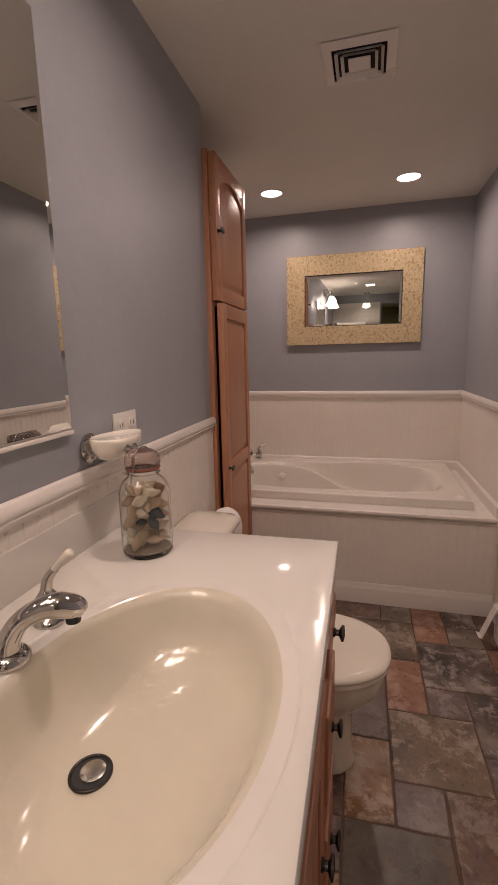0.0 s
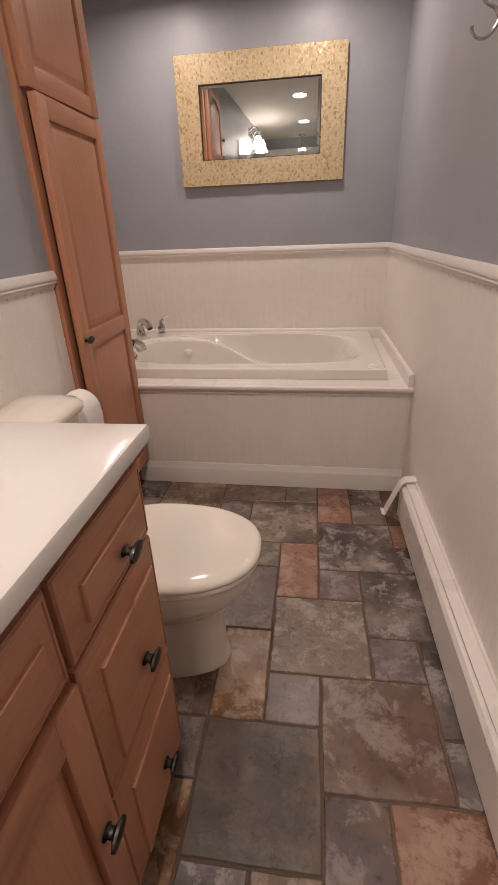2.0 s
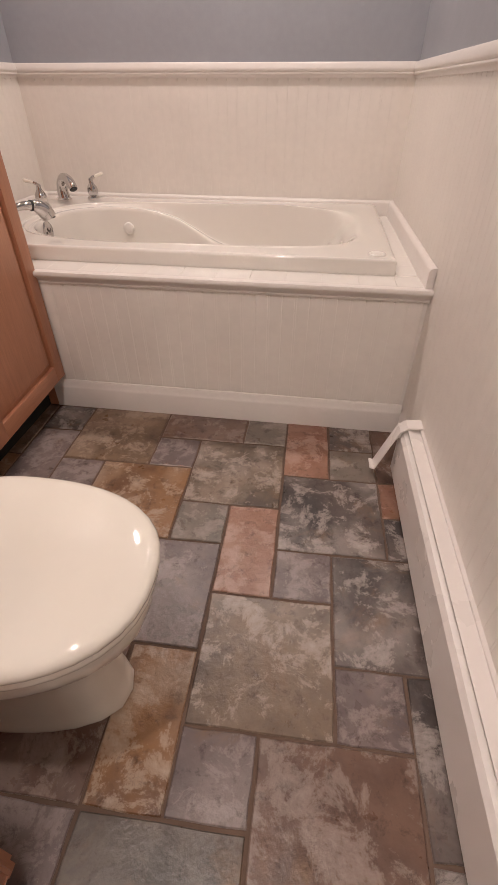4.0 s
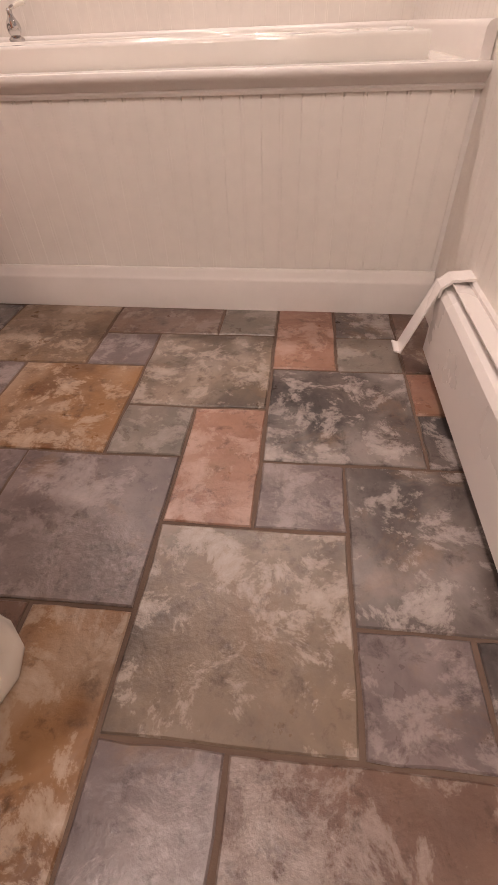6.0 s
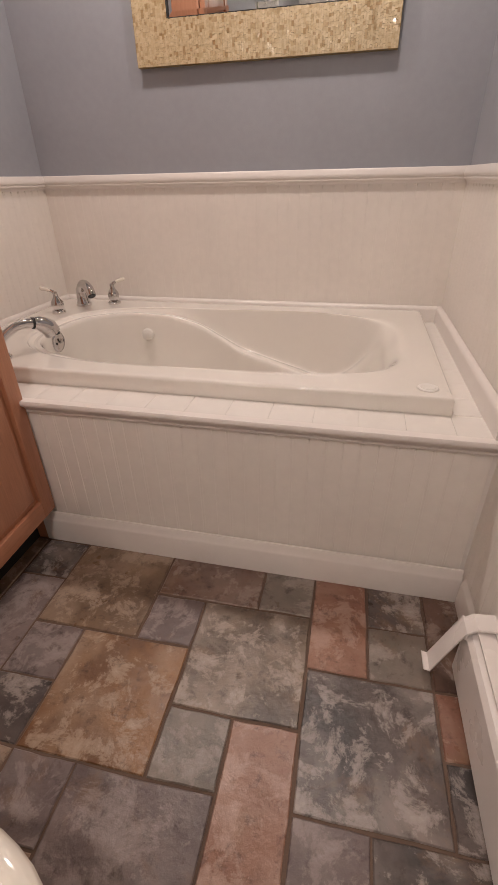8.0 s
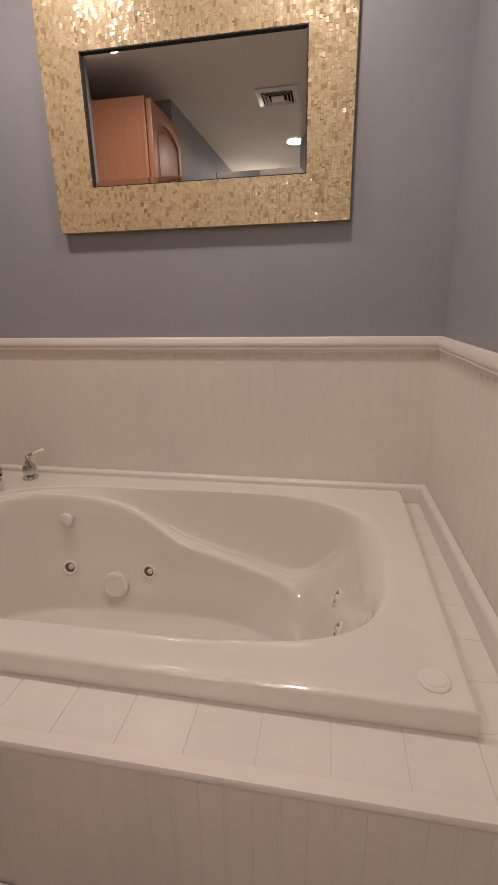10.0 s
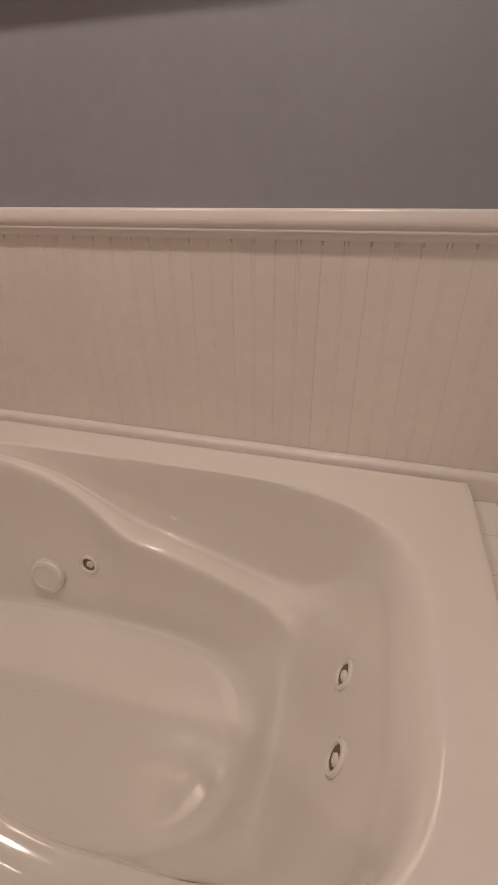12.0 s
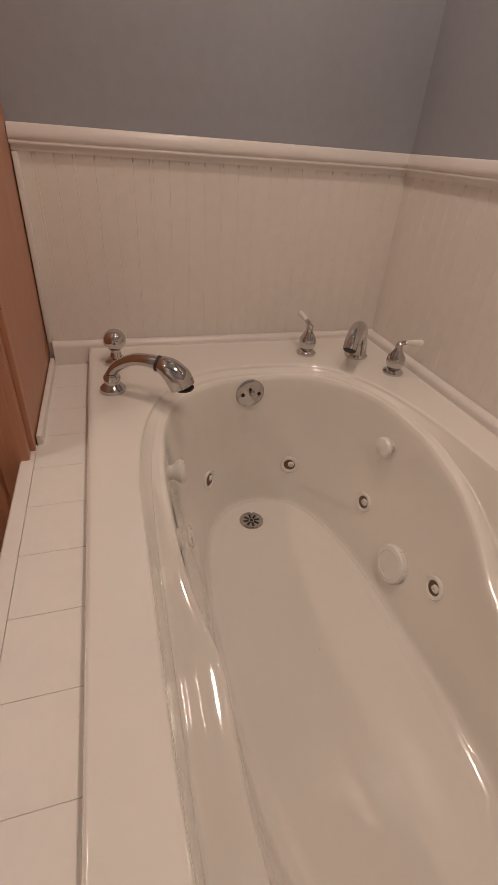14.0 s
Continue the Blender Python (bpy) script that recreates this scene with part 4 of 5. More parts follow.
dl = thing("ceiling_lamp", -0.67, -4.25, CEIL, "small lit drum-shade ceiling lamp near the door", "ceiling light")
part("canopy", lathe([(0.05, 0.0), (0.05, -0.012), (0.03, -0.022), (0.008, -0.026)], pose(-0.67, -4.25, CEIL - 0.001), 28), NICKEL, dl)
part("stem", tube([(-0.67, -4.25, CEIL - 0.02), (-0.67, -4.25, 2.055)], 0.006, 10), NICKEL, dl)
part("shade", lathe([(0.004, 0.055), (0.048, 0.055), (0.062, 0.0), (0.059, 0.0), (0.045, 0.052), (0.004, 0.052)], pose(-0.67, -4.25, 2.0), 36, False), DRUM_GLOW, dl, "glowing fabric drum shade")

# ---- toilet ----
def build_toilet():
    cy = -1.953
    ob = thing("toilet", -0.88, cy, 0.0, "bone-coloured two-piece toilet with closed lid", "toilet")

    def egg(x_back, x_front, half, z, n=56, nb=2.6):
        mid = x_back + (x_front - x_back) * 0.42
        out = []
        for i in range(n):
            a = 2 * math.pi * i / n
            c, s = math.cos(a), math.sin(a)
            ax = (x_front - mid) if c > 0 else (mid - x_back)
            e = 2.35 if c > 0 else nb
            r = (abs(c / ax) ** e + abs(s / half) ** e) ** (-1 / e)
            out.append(Vector((mid + r * c, cy + r * s, z)))
        return out

    part("pedestal", skin([egg(-1.16, -0.618, 0.107, 0.0), egg(-1.16, -0.616, 0.108, 0.010), egg(-1.155, -0.622, 0.105, 0.022), egg(-1.15, -0.626, 0.102, 0.06), egg(-1.14, -0.630, 0.101, 0.13), egg(-1.13, -0.628, 0.106, 0.19), egg(-1.14, -0.598, 0.130, 0.25)], True, True), CHINA, ob, "", 60)
    part("bowl", skin([egg(-1.14, -0.606, 0.126, 0.225), egg(-1.145, -0.580, 0.145, 0.252), egg(-1.155, -0.556, 0.163, 0.280), egg(-1.16, -0.541, 0.174, 0.306), egg(-1.165, -0.535, 0.178, 0.328), egg(-1.165, -0.533, 0.179, 0.358), egg(-1.163, -0.538, 0.175, 0.366)], True, True), CHINA, ob, "", 60)
    part("seat", skin([egg(-0.985, -0.531, 0.175, 0.3650, nb=2.2), egg(-0.985, -0.524, 0.178, 0.3700, nb=2.2), egg(-0.985, -0.523, 0.179, 0.3780, nb=2.2), egg(-0.985, -0.528, 0.177, 0.3840, nb=2.2)], True, True), SEAT, ob, "", 50)
    lid = [egg(-0.99, -0.529, 0.176, 0.3835, nb=2.2), egg(-0.99, -0.521, 0.179, 0.3870, nb=2.2), egg(-0.99, -0.520, 0.180, 0.3940, nb=2.2), egg(-0.988, -0.523, 0.177, 0.4000, nb=2.2), egg(-0.984, -0.530, 0.171, 0.4045, nb=2.2), egg(-0.978, -0.540, 0.162, 0.4065, nb=2.2)]
    for g in (0.9, 0.8, 0.65, 0.45, 0.25, 0.02):
        lid.append([Vector((-0.76 + (p_.x + 0.76) * g, cy + (p_.y - cy) * g, 0.4065 + 0.0006 * (1 - g ** 2))) for p_ in lid[5]])
    part("lid", skin(lid, True, True), SEAT, ob, "closed bone lid", 60)
    for s in (1, -1):
        part("hinge", boxed(-1.012, -0.975, cy + s * 0.075 - 0.022, cy + s * 0.075 + 0.022, 0.366, 0.398, bev=0.007, seg=3), SEAT, ob)
    part("deck", boxed(-1.235, -0.985, cy - 0.115, cy + 0.115, 0.240, 0.372, bev=0.025, seg=4), CHINA, ob, "", 60)
    part("bolt_cap", lathe([(0.017, 0.0), (0.017, 0.012), (0.012, 0.02), (0.001, 0.022)], pose(-0.93, cy - 0.127, 0.0), 18), PLASTIC, ob)

    def slab(x0, x1, half, z, r=0.04, bow=0.0):
        pts = []
        for (sx, sy, a0) in ((1, 1, 0), (-1, 1, 90), (-1, -1, 180), (1, -1, 270)):
            for k in range(6):
                a = radians(a0 + 90 * k / 5)
                px = (x1 if sx > 0 else x0) - sx * r + r * math.cos(a)
                py = sy * (half - r) + r * math.sin(a)
                if px > (x0 + x1) / 2:
                    px += bow * (1 - (py / half) ** 2)
                pts.append(Vector((px, cy + py, z)))
        return pts

    part("tank", skin([slab(-1.225, -1.075, 0.205, 0.370, 0.04, 0.01), slab(-1.23, -1.07, 0.212, 0.40, 0.04, 0.012), slab(-1.232, -1.055, 0.225, 0.683, 0.04, 0.014)], True, True), CHINA, ob, "", 50)
    part("tank_lid", skin([slab(-1.236, -1.045, 0.236, 0.685, 0.045, 0.016), slab(-1.238, -1.040, 0.240, 0.692, 0.045, 0.016), slab(-1.238, -1.040, 0.240, 0.706, 0.045, 0.016), slab(-1.232, -1.048, 0.232, 0.718, 0.045, 0.016), slab(-1.21, -1.075, 0.205, 0.728, 0.04, 0.016), slab(-1.16, -1.12, 0.15, 0.733, 0.018, 0.01)], True, True), CHINA, ob, "", 50)
    part("flush_lever", tube([(-1.052, cy + 0.165, 0.625), (-1.035, cy + 0.165, 0.625), (-1.03, cy + 0.145, 0.622), (-1.028, cy + 0.10, 0.615)], [0.009, 0.009, 0.007, 0.006], 12), CHROME, ob, "chrome flush lever")


build_toilet()

cb = thing("cleaner_bottle", -1.048, -1.672, 0.0, "white plastic cleaner bottle with red cap beside the toilet", "bottle")
part("body", lathe([(0.023, 0.0), (0.026, 0.004), (0.026, 0.15), (0.022, 0.185), (0.015, 0.212), (0.0135, 0.228)], pose(-1.048, -1.672, 0.0001), 28), PLASTIC, cb)
part("cap", lathe([(0.0165, 0.224), (0.0175, 0.228), (0.0175, 0.254), (0.014, 0.263), (0.001, 0.265)], pose(-1.048, -1.672, 0), 24), plain("red_cap_plastic", (0.55, 0.03, 0.05), 0.35), cb, "round red plastic cap")

tp = thing("toilet_paper", -1.115, -1.60, 0.60, "white toilet paper roll hanging from a chrome holder", "toilet paper")
rx, rz, ry0, ry1 = -1.148, 0.622, -1.668, -1.566
roll = bmesh.new()
lathe([(0.02, 0.0), (0.058, 0.0), (0.0605, 0.003), (0.0605, ry1 - ry0 - 0.003), (0.058, ry1 - ry0), (0.02, ry1 - ry0), (0.02, 0.0)], pose(rx, ry1, rz, 90, 0, 0), 44, False, bm=roll)
part("roll", roll, PAPER, tp)
rows = []
for k in range(25):
    if k < 7:
        a = radians(90 - 15 * k)
        x, z = rx + 0.0625 * math.cos(a), rz + 0.0625 * math.sin(a)
    else:
        x, z = rx + 0.0625 + 0.004 * math.sin(k * 0.35), rz - (k - 6) * 0.0195
    w = 0.003 * math.sin(k * 0.6)
    rows.append([Vector((x, ry0 + 0.001, z)), Vector((x + w, (ry0 + ry1) / 2, z)), Vector((x, ry1 - 0.001, z)), Vector((x - 0.0012, ry1 - 0.001, z)), Vector((x + w - 0.0012, (ry0 + ry1) / 2, z)), Vector((x - 0.0012, ry0 + 0.001, z))])
part("hanging_sheet", skin(rows), PAPER, tp, "", 60)
part("spindle", tube([(rx, ry0 - 0.012, rz), (rx, ry1 + 0.012, rz)], 0.008, 12), CHROME, tp)
for y in (ry0 - 0.014, ry1 + 0.014):
    part("post", tube([(XL + 0.006, y, rz + 0.012), (XL + 0.06, y, rz + 0.016), (rx, y, rz)], [0.012, 0.009, 0.011], 12), CHROME, tp)
    part("rosette", lathe([(0.022, 0.0), (0.022, 0.005), (0.014, 0.01)], pose(XL + 0.007, y, rz + 0.012, 0, 90, 0), 24), CHROME, tp)

# ---- long wall: heater, hooks, window ----
heater = thing("baseboard_heater", -0.03, -2.3, 0.0, "white enamelled steel baseboard heater along the wall", "heater")
HY0, HY1 = -3.9, -1.205


def run(profile, y0, y1):
    return skin([[Vector((x, y, z)) for x, z in profile] for y in (y0, y1)], True, True)


part("back_plate", run([(-0.006, 0.02), (-0.010, 0.02), (-0.010, 0.176), (-0.045, 0.186), (-0.045, 0.189), (-0.006, 0.182)], HY0, HY1), HEATER, heater)
part("front_panel", run([(-0.056, 0.030), (-0.060, 0.030), (-0.060, 0.160), (-0.052, 0.172), (-0.034, 0.176), (-0.034, 0.1725), (-0.050, 0.168), (-0.056, 0.158)], HY0, HY1), HEATER, heater, "", 30)
part("fin_core", boxed(-0.052, -0.012, HY0, HY1 - 0.02, 0.05, 0.12), DARK, heater, "dark heating fins")
part("wall_flange", run([(-0.002, 0.150), (-0.008, 0.150), (-0.010, 0.190), (-0.004, 0.196), (-0.002, 0.196)], HY0, HY1), HEATER, heater)
cap = part("end_cap", run([(-0.003, 0.135), (-0.003, 0.200), (-0.046, 0.196), (-0.064, 0.180), (-0.066, 0.160), (-0.062, 0.160), (-0.060, 0.177), (-0.044, 0.191), (-0.008, 0.194), (-0.008, 0.135)], HY1 - 0.028, HY1 + 0.014), HEATER, heater, "bent white end cap", 30)
m = pose(-0.062, HY1 + 0.004, 0.176, 0, 0, 0) @ pose(0, 0, 0, 0, 19, 0)
bm = boxed(-0.003, 0.0, -0.030, 0.016, -0.150, 0.004, bev=0.0008, m=m)
box(bm, -0.016, 0.0, -0.030, 0.016, -0.153, -0.150, m=m)
box(bm, -0.003, 0.012, 0.0135, 0.016, -0.150, 0.0, m=m)
part("loose_cover", bm, HEATER, cap, "loose end cover hanging outward")


def coat_hook(y, z):
    ob = thing("coat_hook", 0.0, y, z, "brushed nickel double coat hook on the wall", "hook", "coat hooks")
    part("plate", lathe([(0.017, 0.0), (0.017, 0.004), (0.012, 0.008), (0.008, 0.012)], pose(-0.001, y, z, 0, -90, 0) @ pose(0, 0, 0), 24, True, 1.5, 1.0), NICKEL, ob)
    part("upper_prong", tube([(-0.01, y, z + 0.004), (-0.022, y, z + 0.018), (-0.045, y, z + 0.030), (-0.062, y, z + 0.055), (-0.066, y, z + 0.075)], [0.0055, 0.0045, 0.0038, 0.0036, 0.0056], 12), NICKEL, ob)
    part("lower_prong", tube([(-0.01, y, z - 0.004), (-0.018, y, z - 0.022), (-0.035, y, z - 0.036), (-0.056, y, z - 0.034), (-0.068, y, z - 0.020), (-0.070, y, z - 0.012)], [0.0055, 0.0045, 0.0038, 0.0036, 0.004, 0.0056], 12), NICKEL, ob)


coat_hook(-1.372, 1.560)
coat_hook(-1.470, 1.745)

win = tagged(new("window_1"), "white painted window casing with stool on the long wall", "window", kind="structure")
win.matrix_basis = pose(0, -2.275, WZ0)
part("casing", boxed(-0.018, -0.001, WY1, WY1 + 0.088, WZ0 - 0.0, WZ1 + 0.09, bev=0.003), TRIM, win)
part("casing", boxed(-0.018, -0.001, WY0 - 0.088, WY0, WZ0 - 0.0, WZ1 + 0.09, bev=0.003), TRIM, win)
part("head_casing", boxed(-0.018, -0.001, WY0, WY1, WZ1, WZ1 + 0.09, bev=0.003), TRIM, win)
part("window_sill", boxed(-0.045, 0.02, WY0 - 0.108, WY1 + 0.108, WZ0 - 0.026, WZ0 - 0.001, bev=0.006), TRIM, win)
part("sill_apron", boxed(-0.020, -0.009, WY0 - 0.088, WY1 + 0.095, WZ0 - 0.10, WZ0 - 0.027, bev=0.003), TRIM, win)
bm = boxed(0.03, 0.06, WY0, WY0 + 0.045, WZ0, WZ1)
box(bm, 0.03, 0.06, WY1 - 0.045, WY1, WZ0, WZ1)
box(bm, 0.03, 0.06, WY0 + 0.045, WY1 - 0.045, WZ0, WZ0 + 0.05)
box(bm, 0.03, 0.06, WY0 + 0.045, WY1 - 0.045, WZ1 - 0.05, WZ1)
box(bm, 0.03, 0.06, WY0 + 0.045, WY1 - 0.045, 1.40, 1.44)
part("window_frame", bm, TRIM, win)
for z0, z1 in ((WZ0 + 0.05, 1.40), (1.44, WZ1 - 0.05)):
    part("pane", boxed(0.04, 0.046, WY0 + 0.045, WY1 - 0.045, z0, z1), FROST, win, "dim frosted pane")

# both long walls stand one degree off square to the tub wall, with all that is fixed to them
WEST = pose(XL, -1.42, 0, 0, 0, 0.96) @ pose(-XL, 1.42, 0)
for o in list(scene.objects):
    if o.parent is None and o.name in ("wall_west", "chair_rail_west", "wall_mirror", "mirror_ledge", "vanity_light", "wall_outlet", "toothbrush_holder", "toilet_paper"):
        o.matrix_basis = WEST @ o.matrix_basis
    elif o.parent is None and o.name in ("vanity_cabinet", "countertop", "basin_faucet", "shell_jar"):
        o.matrix_basis = pose(-0.011, -0.010, 0) @ WEST @ o.matrix_basis
    elif o.parent is None and o.name == "toilet":
        o.matrix_basis = pose(-0.006, 0, 0) @ WEST @ o.matrix_basis
for o in list(scene.objects):
    if o.parent is None and (o.name.split(".")[0] in ("wall_east", "chair_rail_east", "chair_rail_east_far", "baseboard_heater", "coat_hook", "window_1", "baseboard_east", "upstand_east")):
        o.matrix_basis = pose(0, 0, 0, 0, 0, 0.96) @ o.matrix_basis

# ---- end wall door and hall lamp ----
dr = tagged(new("door_1"), "white painted six-panel door, closed", "door", kind="structure")
dr.matrix_basis = pose(-0.86, YREAR, 0)
part("leaf", boxed(-1.195, -0.525, YREAR - 0.05, YREAR - 0.012, 0.008, 2.02, bev=0.002), TRIM, dr)
for x0, x1 in ((-1.10, -0.90), (-0.82, -0.62)):
    for z0, z1 in ((0.22, 0.86), (1.02, 1.60), (1.70, 1.90)):
        rows = [[Vector((x0 + i, y, z0 + i)), Vector((x1 - i, y, z0 + i)), Vector((x1 - i, y, z1 - i)), Vector((x0 + i, y, z1 - i))] for i, y in ((0, YREAR - 0.0125), (0.006, YREAR - 0.006), (0.014, YREAR - 0.0095), (0.03, YREAR - 0.006), (0.034, YREAR - 0.006))]
        part("panel", skin(rows, True, True), TRIM, dr)
part("door_handle", lathe([(0.028, 0.0), (0.03, 0.006), (0.012, 0.014), (0.011, 0.03), (0.025, 0.042), (0.027, 0.055), (0.016, 0.066), (0.001, 0.068)], pose(-0.585, YREAR - 0.012, 0.96, -90, 0, 0), 24), NICKEL, dr, "nickel door knob")
for x0, x1 in ((-1.245, -1.195), (-0.525, -0.465)):
    setting("door_casing", boxed(x0, x1, YREAR + 0.001, YREAR + 0.018, 0, 2.085, bev=0.003), TRIM, "white painted door casing")
setting("door_head_casing", boxed(-1.195, -0.525, YREAR + 0.001, YREAR + 0.018, 2.02, 2.085, bev=0.003), TRIM, "white painted door head casing")

# ---- gold mosaic mirror over the tub ----
gm = thing("mosaic_mirror", -0.725, 0.0, 1.347, "rectangular mirror in a wide gold shell-mosaic frame", "mirror")
gx0, gx1, gz0, gz1, gd = -1.164, -0.285, 1.348, 1.932, 0.026
ix0, ix1, iz0, iz1 = -1.042, -0.408, 1.470, 1.805
bm = boxed(gx0, gx1, -gd, -0.003, gz0, iz0)
box(bm, gx0, gx1, -gd, -0.003, iz1, gz1)
box(bm, gx0, ix0, -gd, -0.003, iz0, iz1)
box(bm, ix1, gx1, -gd, -0.003, iz0, iz1)
part("frame", bm, plain("gold_frame_edge", (0.30, 0.21, 0.085), 0.45, Metallic=0.4), gm, "dark gold frame body")
b_ = 0.018
part("mirror_glass", skin([[Vector((ix0 + i, y, iz0 + i)), Vector((ix1 - i, y, iz0 + i)), Vector((ix1 - i, y, iz1 - i)), Vector((ix0 + i, y, iz1 - i))] for i, y in ((0, -0.004), (0.0, -0.0185), (b_, -0.021))], True, True), SILVER, gm, "bevelled mirror glass", 2)
part("inner_lip", skin([[Vector((ix0 + i, y, iz0 + i)), Vector((ix1 - i, y, iz0 + i)), Vector((ix1 - i, y, iz1 - i)), Vector((ix0 + i, y, iz1 - i))] for i, y in ((-0.001, -0.0268), (0.0022, -0.0268), (0.0022, -0.019), (-0.001, -0.019))], True, False), RUBBER, gm, "thin black lip")


def gold_material():
    m, nt, bsdf, _, links = nodes_of("shell_mosaic")
    geo = nt.nodes.new("ShaderNodeNewGeometry")
    links.new(mixed(nt, 1.0, ramp(nt, geo.outputs["Random Per Island"], (0.0, (0.40, 0.27, 0.13)), (0.15, (0.54, 0.42, 0.245)), (0.25, (0.59, 0.475, 0.29)), (1.0, (0.64, 0.53, 0.345))), ramp(nt, noise_tex(nt, 90, 3), (0.3, (0.8, 0.76, 0.7)), (0.6, (1, 1, 1))), "MULTIPLY"), bsdf.inputs["Base Color"])
    bsdf.inputs["Roughness"].default_value, bsdf.inputs["Metallic"].default_value = 0.34, 0.1
    bsdf.inputs["Coat Weight"].default_value = 0.35
    return m


def mosaic():
    rnd = random.Random(11)
    bm = bmesh.new()
    w, h = 0.0082, 0.0115
    col = 0
    x = gx0 + 0.001
    while x < gx1 - 0.004:
        ww = min(w * rnd.uniform(0.85, 1.15), gx1 - 0.001 - x)
        for edge in (ix0, ix1):
            if x < edge < x + ww + 0.002:
                ww = edge - x
        inside = ix0 <= x + ww / 2 <= ix1
        z = gz0 + 0.001 - 0.0
        first = rnd.uniform(0.3, 1.0)
        while z < gz1 - 0.004:
            hh = min(h * first * rnd.uniform(0.6, 1.4), gz1 - 0.001 - z)
            first = 1.0
            if inside and iz0 - 0.001 <= z < iz1:
                z = iz1
                continue
            if inside and z < iz0 < z + hh + 0.003:
                hh = iz0 - z
            cx, cz = x + ww / 2, z + hh / 2
            if hh > 0.001:
                tx, tz = rnd.gauss(0, 0.05), rnd.gauss(0, 0.05)
                top = -gd - rnd.uniform(0.0008, 0.0012)
                vs = []
                for k, (ins, base) in enumerate(((0.0, True), (0.00012, False))):
                    for sx, sz in ((-1, -1), (1, -1), (1, 1), (-1, 1)):
                        px, pz = cx + sx * (ww / 2 - ins), cz + sz * (hh / 2 - ins)
                        py = -gd + 0.001 if base else top + (px - cx) * tx + (pz - cz) * tz
                        vs.append(bm.verts.new((px, py, pz)))
                bm.faces.new(vs[4:])
                for i in range(4):
                    j = (i + 1) % 4
                    bm.faces.new((vs[i], vs[j], vs[4 + j], vs[4 + i]))
            z += hh
        x += ww
    me = bpy.data.meshes.new("mosaic_chips")
    bmesh.ops.recalc_face_normals(bm, faces=bm.faces)
    bm.to_mesh(me)
    bm.free()
    me.materials.append(gold_material())
    ob = new("mosaic", me)
    ob.parent = gm
    ob.matrix_parent_inverse = gm.matrix_basis.inverted()
    tagged(ob, "gold and amber shell mosaic chips", kind="stuff")


mosaic()

# ---- beadboard planks ----
PW = 0.0415


def plank_mesh(height, width, beaded, notch):
    """One board: front towards -y, width along x from 0; a narrow joint at its edges and, on a full board, a bead along the middle.
    Its grooves open wider over the last of its height."""
    f, c = -0.0046, PW
    rings = []
    for z, deep, w in ((0.0, 0.0009, 0.0011), (height - notch - 0.002, 0.0009, 0.0011), (height - notch, 0.0036, 0.0028), (height, 0.0038, 0.0030)):
        prof = [(0.00002, 0.0), (0.00002, f + deep), (w, f)]
        if beaded:
            g = 0.7 * w
            prof += [(c - 0.0033 - g, f), (c - 0.0033, f + 0.75 * deep), (c - 0.0033 + min(g, 0.0015), f), (c + 0.0033 - min(g, 0.0015), f), (c + 0.0033, f + 0.75 * deep), (c + 0.0033 + g, f)]
        prof += [(width - w, f), (width - 0.00002, f + deep), (width - 0.00002, 0.0)]
        rings.append([Vector((x, y, z)) for x, y in prof])
    return mesh_of("plank", skin(rings, True, True), BEAD, True, 25)


def planks(parent, origin, along, turn, z0, z1, halves, notch=0.047):
    """Boards over so many half widths; an odd count ends in a half board."""
    full = plank_mesh(z1 - z0, 2 * PW, True, notch)
    narrow = plank_mesh(z1 - z0, PW, False, notch) if halves % 2 else None
    for k in range(0, halves, 2):
        ob = new("plank", full if k + 1 < halves else narrow)
        ob.parent = parent
        ob.matrix_basis = pose(origin[0] + along[0] * PW * k, origin[1] + along[1] * PW * k, z0, 0, 0, turn)


obs = bpy.data.objects
planks(obs["wall_north"], (XA, 0), (1, 0), 0, DECK + 0.01, RAIL - 0.010, 40)
planks(obs["wall_east"], (0, -0.004), (0, -1), -90, DECK + 0.01, RAIL - 0.010, 23)
planks(obs["wall_east"], (0, -0.004 - 23 * PW), (0, -1), -90, 0.02, RAIL - 0.010, 21)
planks(obs["wall_east"], (0, -0.004 - 44 * PW), (0, -1), -90, 0.02, WZ0 - 0.03, 20)
planks(obs["wall_alcove"], (XA, -0.9675), (0, 1), 90, DECK + 0.01, RAIL - 0.010, 24)
planks(obs["wall_west"], (XL, -1.426 - 20 * PW), (0, 1), 90, 0.0, RAIL - 0.010, 20)
planks(obs["wall_west"], (XL, -1.426 - 45 * PW), (0, 1), 90, 0.84, RAIL - 0.010, 25)
planks(obs["tub_apron"], (-1.246, -0.962), (1, 0), 0, 0.09, DECK - 0.03, 30, 0.016)

# ---- deck tiles ----


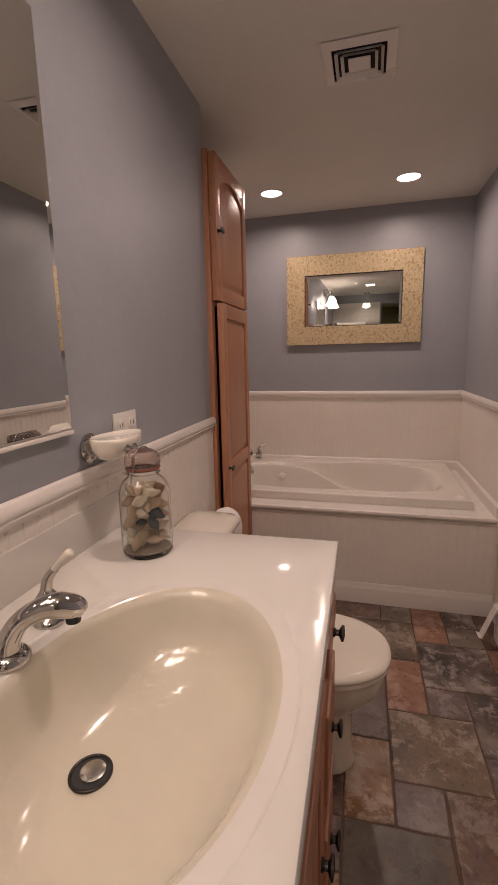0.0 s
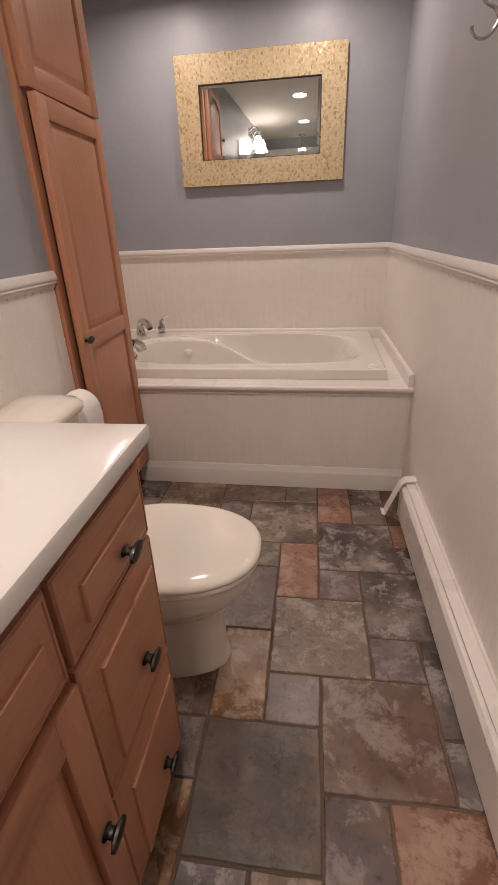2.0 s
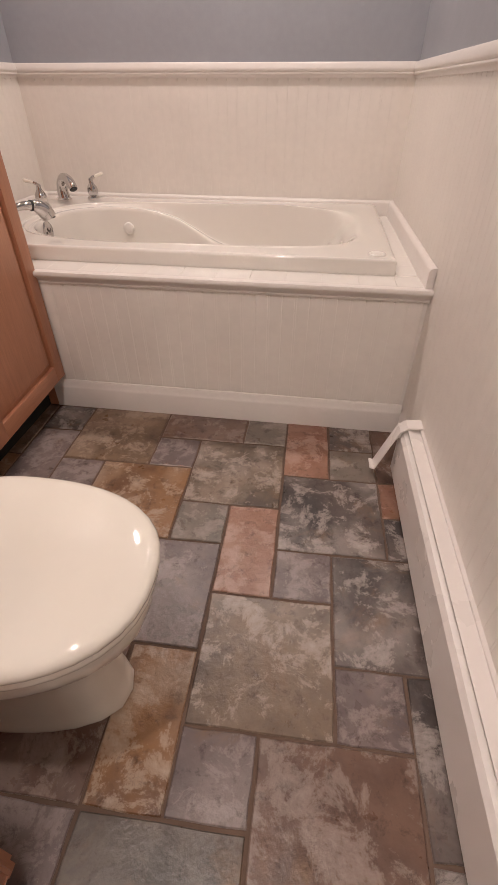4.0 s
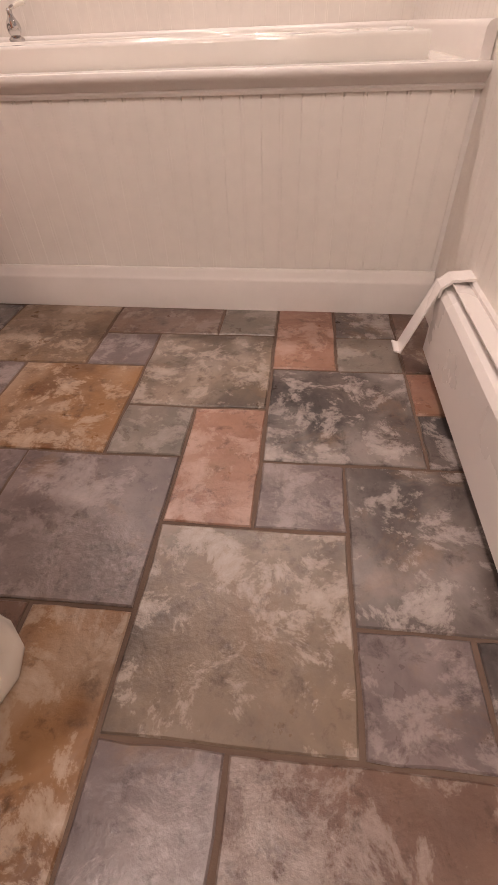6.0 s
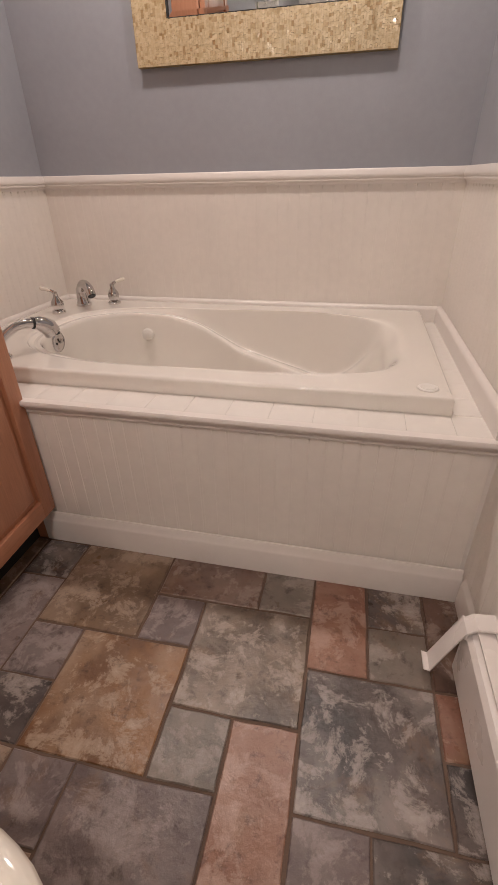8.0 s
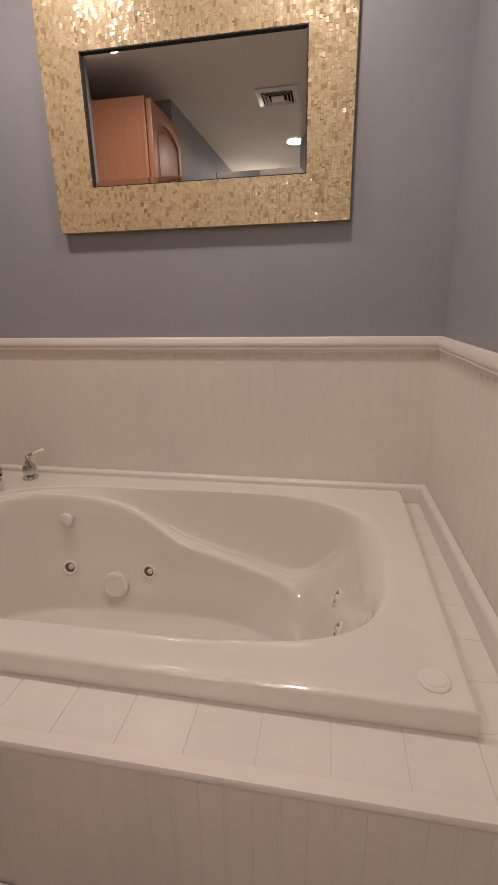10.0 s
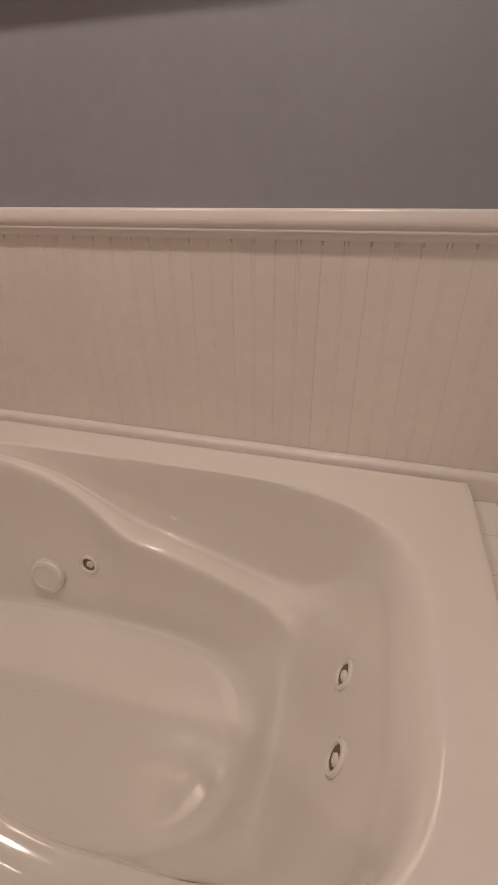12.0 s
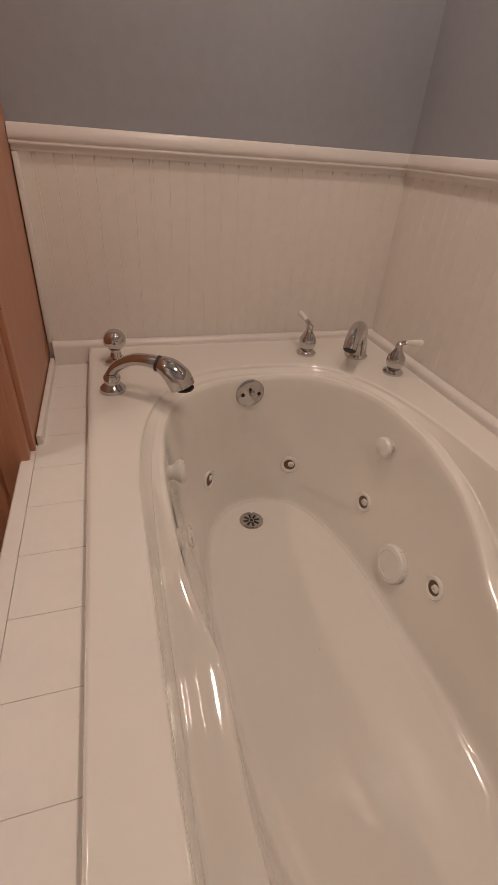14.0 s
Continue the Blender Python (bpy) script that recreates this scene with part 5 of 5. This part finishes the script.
def tile_mesh(w, d, h, bev, rnd=None, jit=0.0):
    rings = []
    base = []
    nx, ny = (1, 1) if jit == 0 else (4, 4)
    for k in range(nx):
        base.append((k / nx * w, 0))
    for k in range(ny):
        base.append((w, k / ny * d))
    for k in range(nx):
        base.append((w - k / nx * w, d))
    for k in range(ny):
        base.append((0, d - k / ny * d))
    cx, cy = w / 2, d / 2
    shake = [(rnd.uniform(-jit, jit), rnd.uniform(-jit, jit)) for _ in base] if jit else [(0, 0)] * len(base)
    for ins, z in ((0.0, -h), (0.0, -bev), (bev, 0.0)):
        ring = []
        for (x, y), (jx, jy) in zip(base, shake):
            px, py = x + jx, y + jy
            px += (1 if px < cx else -1) * ins if abs(px - cx) > w * 0.4 else 0
            py += (1 if py < cy else -1) * ins if abs(py - cy) > d * 0.4 else 0
            ring.append(Vector((px, py, z)))
        rings.append(ring)
    return skin(rings, True, True)


deck = obs["tub_deck"]
for k in range(-1, 15):
    x1 = min(-0.0855 - 0.1085 * k, 0.012)
    x0 = max(-0.0855 - 0.1085 * (k + 1), XA + 0.028)
    ob = new("tile", mesh_of("tile", tile_mesh(x1 - x0 - 0.0007, 0.0985, 0.006, 0.0004), CERAMIC, False))
    ob.parent = deck
    ob.matrix_basis = pose(x0, -0.9655, DECK)
me = mesh_of("tile", tile_mesh(0.063, 0.1026, 0.006, 0.0004), CERAMIC, False)
for k in range(8):
    ob = new("tile", me)
    ob.parent = deck
    ob.matrix_basis = pose(-0.0835 + 0.0011 * k, -0.0285 - 0.1035 * (k + 1), DECK - 0.0003)

# ---- slate floor: cells (column, row, width, depth, tone) on a 14.45 cm grid ----
FLOOR = """-1 -2 1 2 o|0 -1 1 1 m|0 -3 2 2 d|1 -1 2 2 d|-1 0 2 2 g|1 1 1 1 m|2 1 1 2 d|-3 -1 2 2 m|-2 -2 1 1 s|-2 -4 2 2 g|-3 -4 1 1 m
-4 -3 2 2 y|-5 -3 1 1 m|-5 -2 1 1 d|-4 -1 1 1 m|-5 -5 2 2 b|-3 -5 2 1 r|-1 -5 1 1 s|0 -5 1 2 o|1 -5 1 1 d|1 -4 1 1 s|2 -5 1 2 r
2 -3 1 1 o|2 -2 1 1 d|-6 -5 1 1 d|-6 -4 1 2 m|-6 -2 1 2 r|-5 -1 1 2 b|-4 0 1 1 y|-2 1 1 2 y|-1 2 1 1 m|0 2 2 2 r|2 3 1 1 d|-2 3 2 2 k|0 4 1 2 m
1 4 2 2 o|-4 1 2 2 r|-5 1 1 2 g|-6 0 1 3 d|-3 3 1 1 m|-3 4 1 2 y|-4 3 1 2 d|-6 3 2 2 b|-2 5 1 1 d|-1 5 1 2 b"""
G0, GM, GS = (-0.361, -1.697), 0.1445, 0.0168
floor_ob = obs["floor"]
rnd = random.Random(7)


def lay(i, j, w, d, tone):
    gap = 0.0032
    m = Matrix.Translation((G0[0], G0[1], 0)) @ pose(0, 0, 0, 0, 0, math.degrees(GS)) @ Matrix.Translation((i * GM + gap, -(j + d) * GM + gap, rnd.uniform(-0.0006, 0.0006)))
    ww, dd = w * GM - 2 * gap, d * GM - 2 * gap
    me = mesh_of("tile", tile_mesh(ww, dd, 0.012, 0.0022, rnd, 0.0016), SLATES[tone], True, 30)
    ob = new("tile", me)
    ob.parent = floor_ob
    ob.matrix_basis = m


taken = set()
for cell in FLOOR.replace("\n", "|").split("|"):
    i, j, w, d, tone = cell.split()
    i, j, w, d = int(i), int(j), int(w), int(d)
    taken |= {(a, b) for a in range(i, i + w) for b in range(j, j + d)}
    lay(i, j, w, d, tone)
for j in range(-5, 19):
    for i in range(-7, 3):
        if (i, j) in taken:
            continue
        for w, d in rnd.sample([(2, 2), (1, 2), (2, 1), (1, 1)], 3) + [(1, 1)]:
            cells = {(a, b) for a in range(i, i + w) for b in range(j, j + d)}
            if not cells & taken and i + w <= 3:
                break
        taken |= cells
        lay(i, j, w, d, rnd.choice("gbydmsr"))
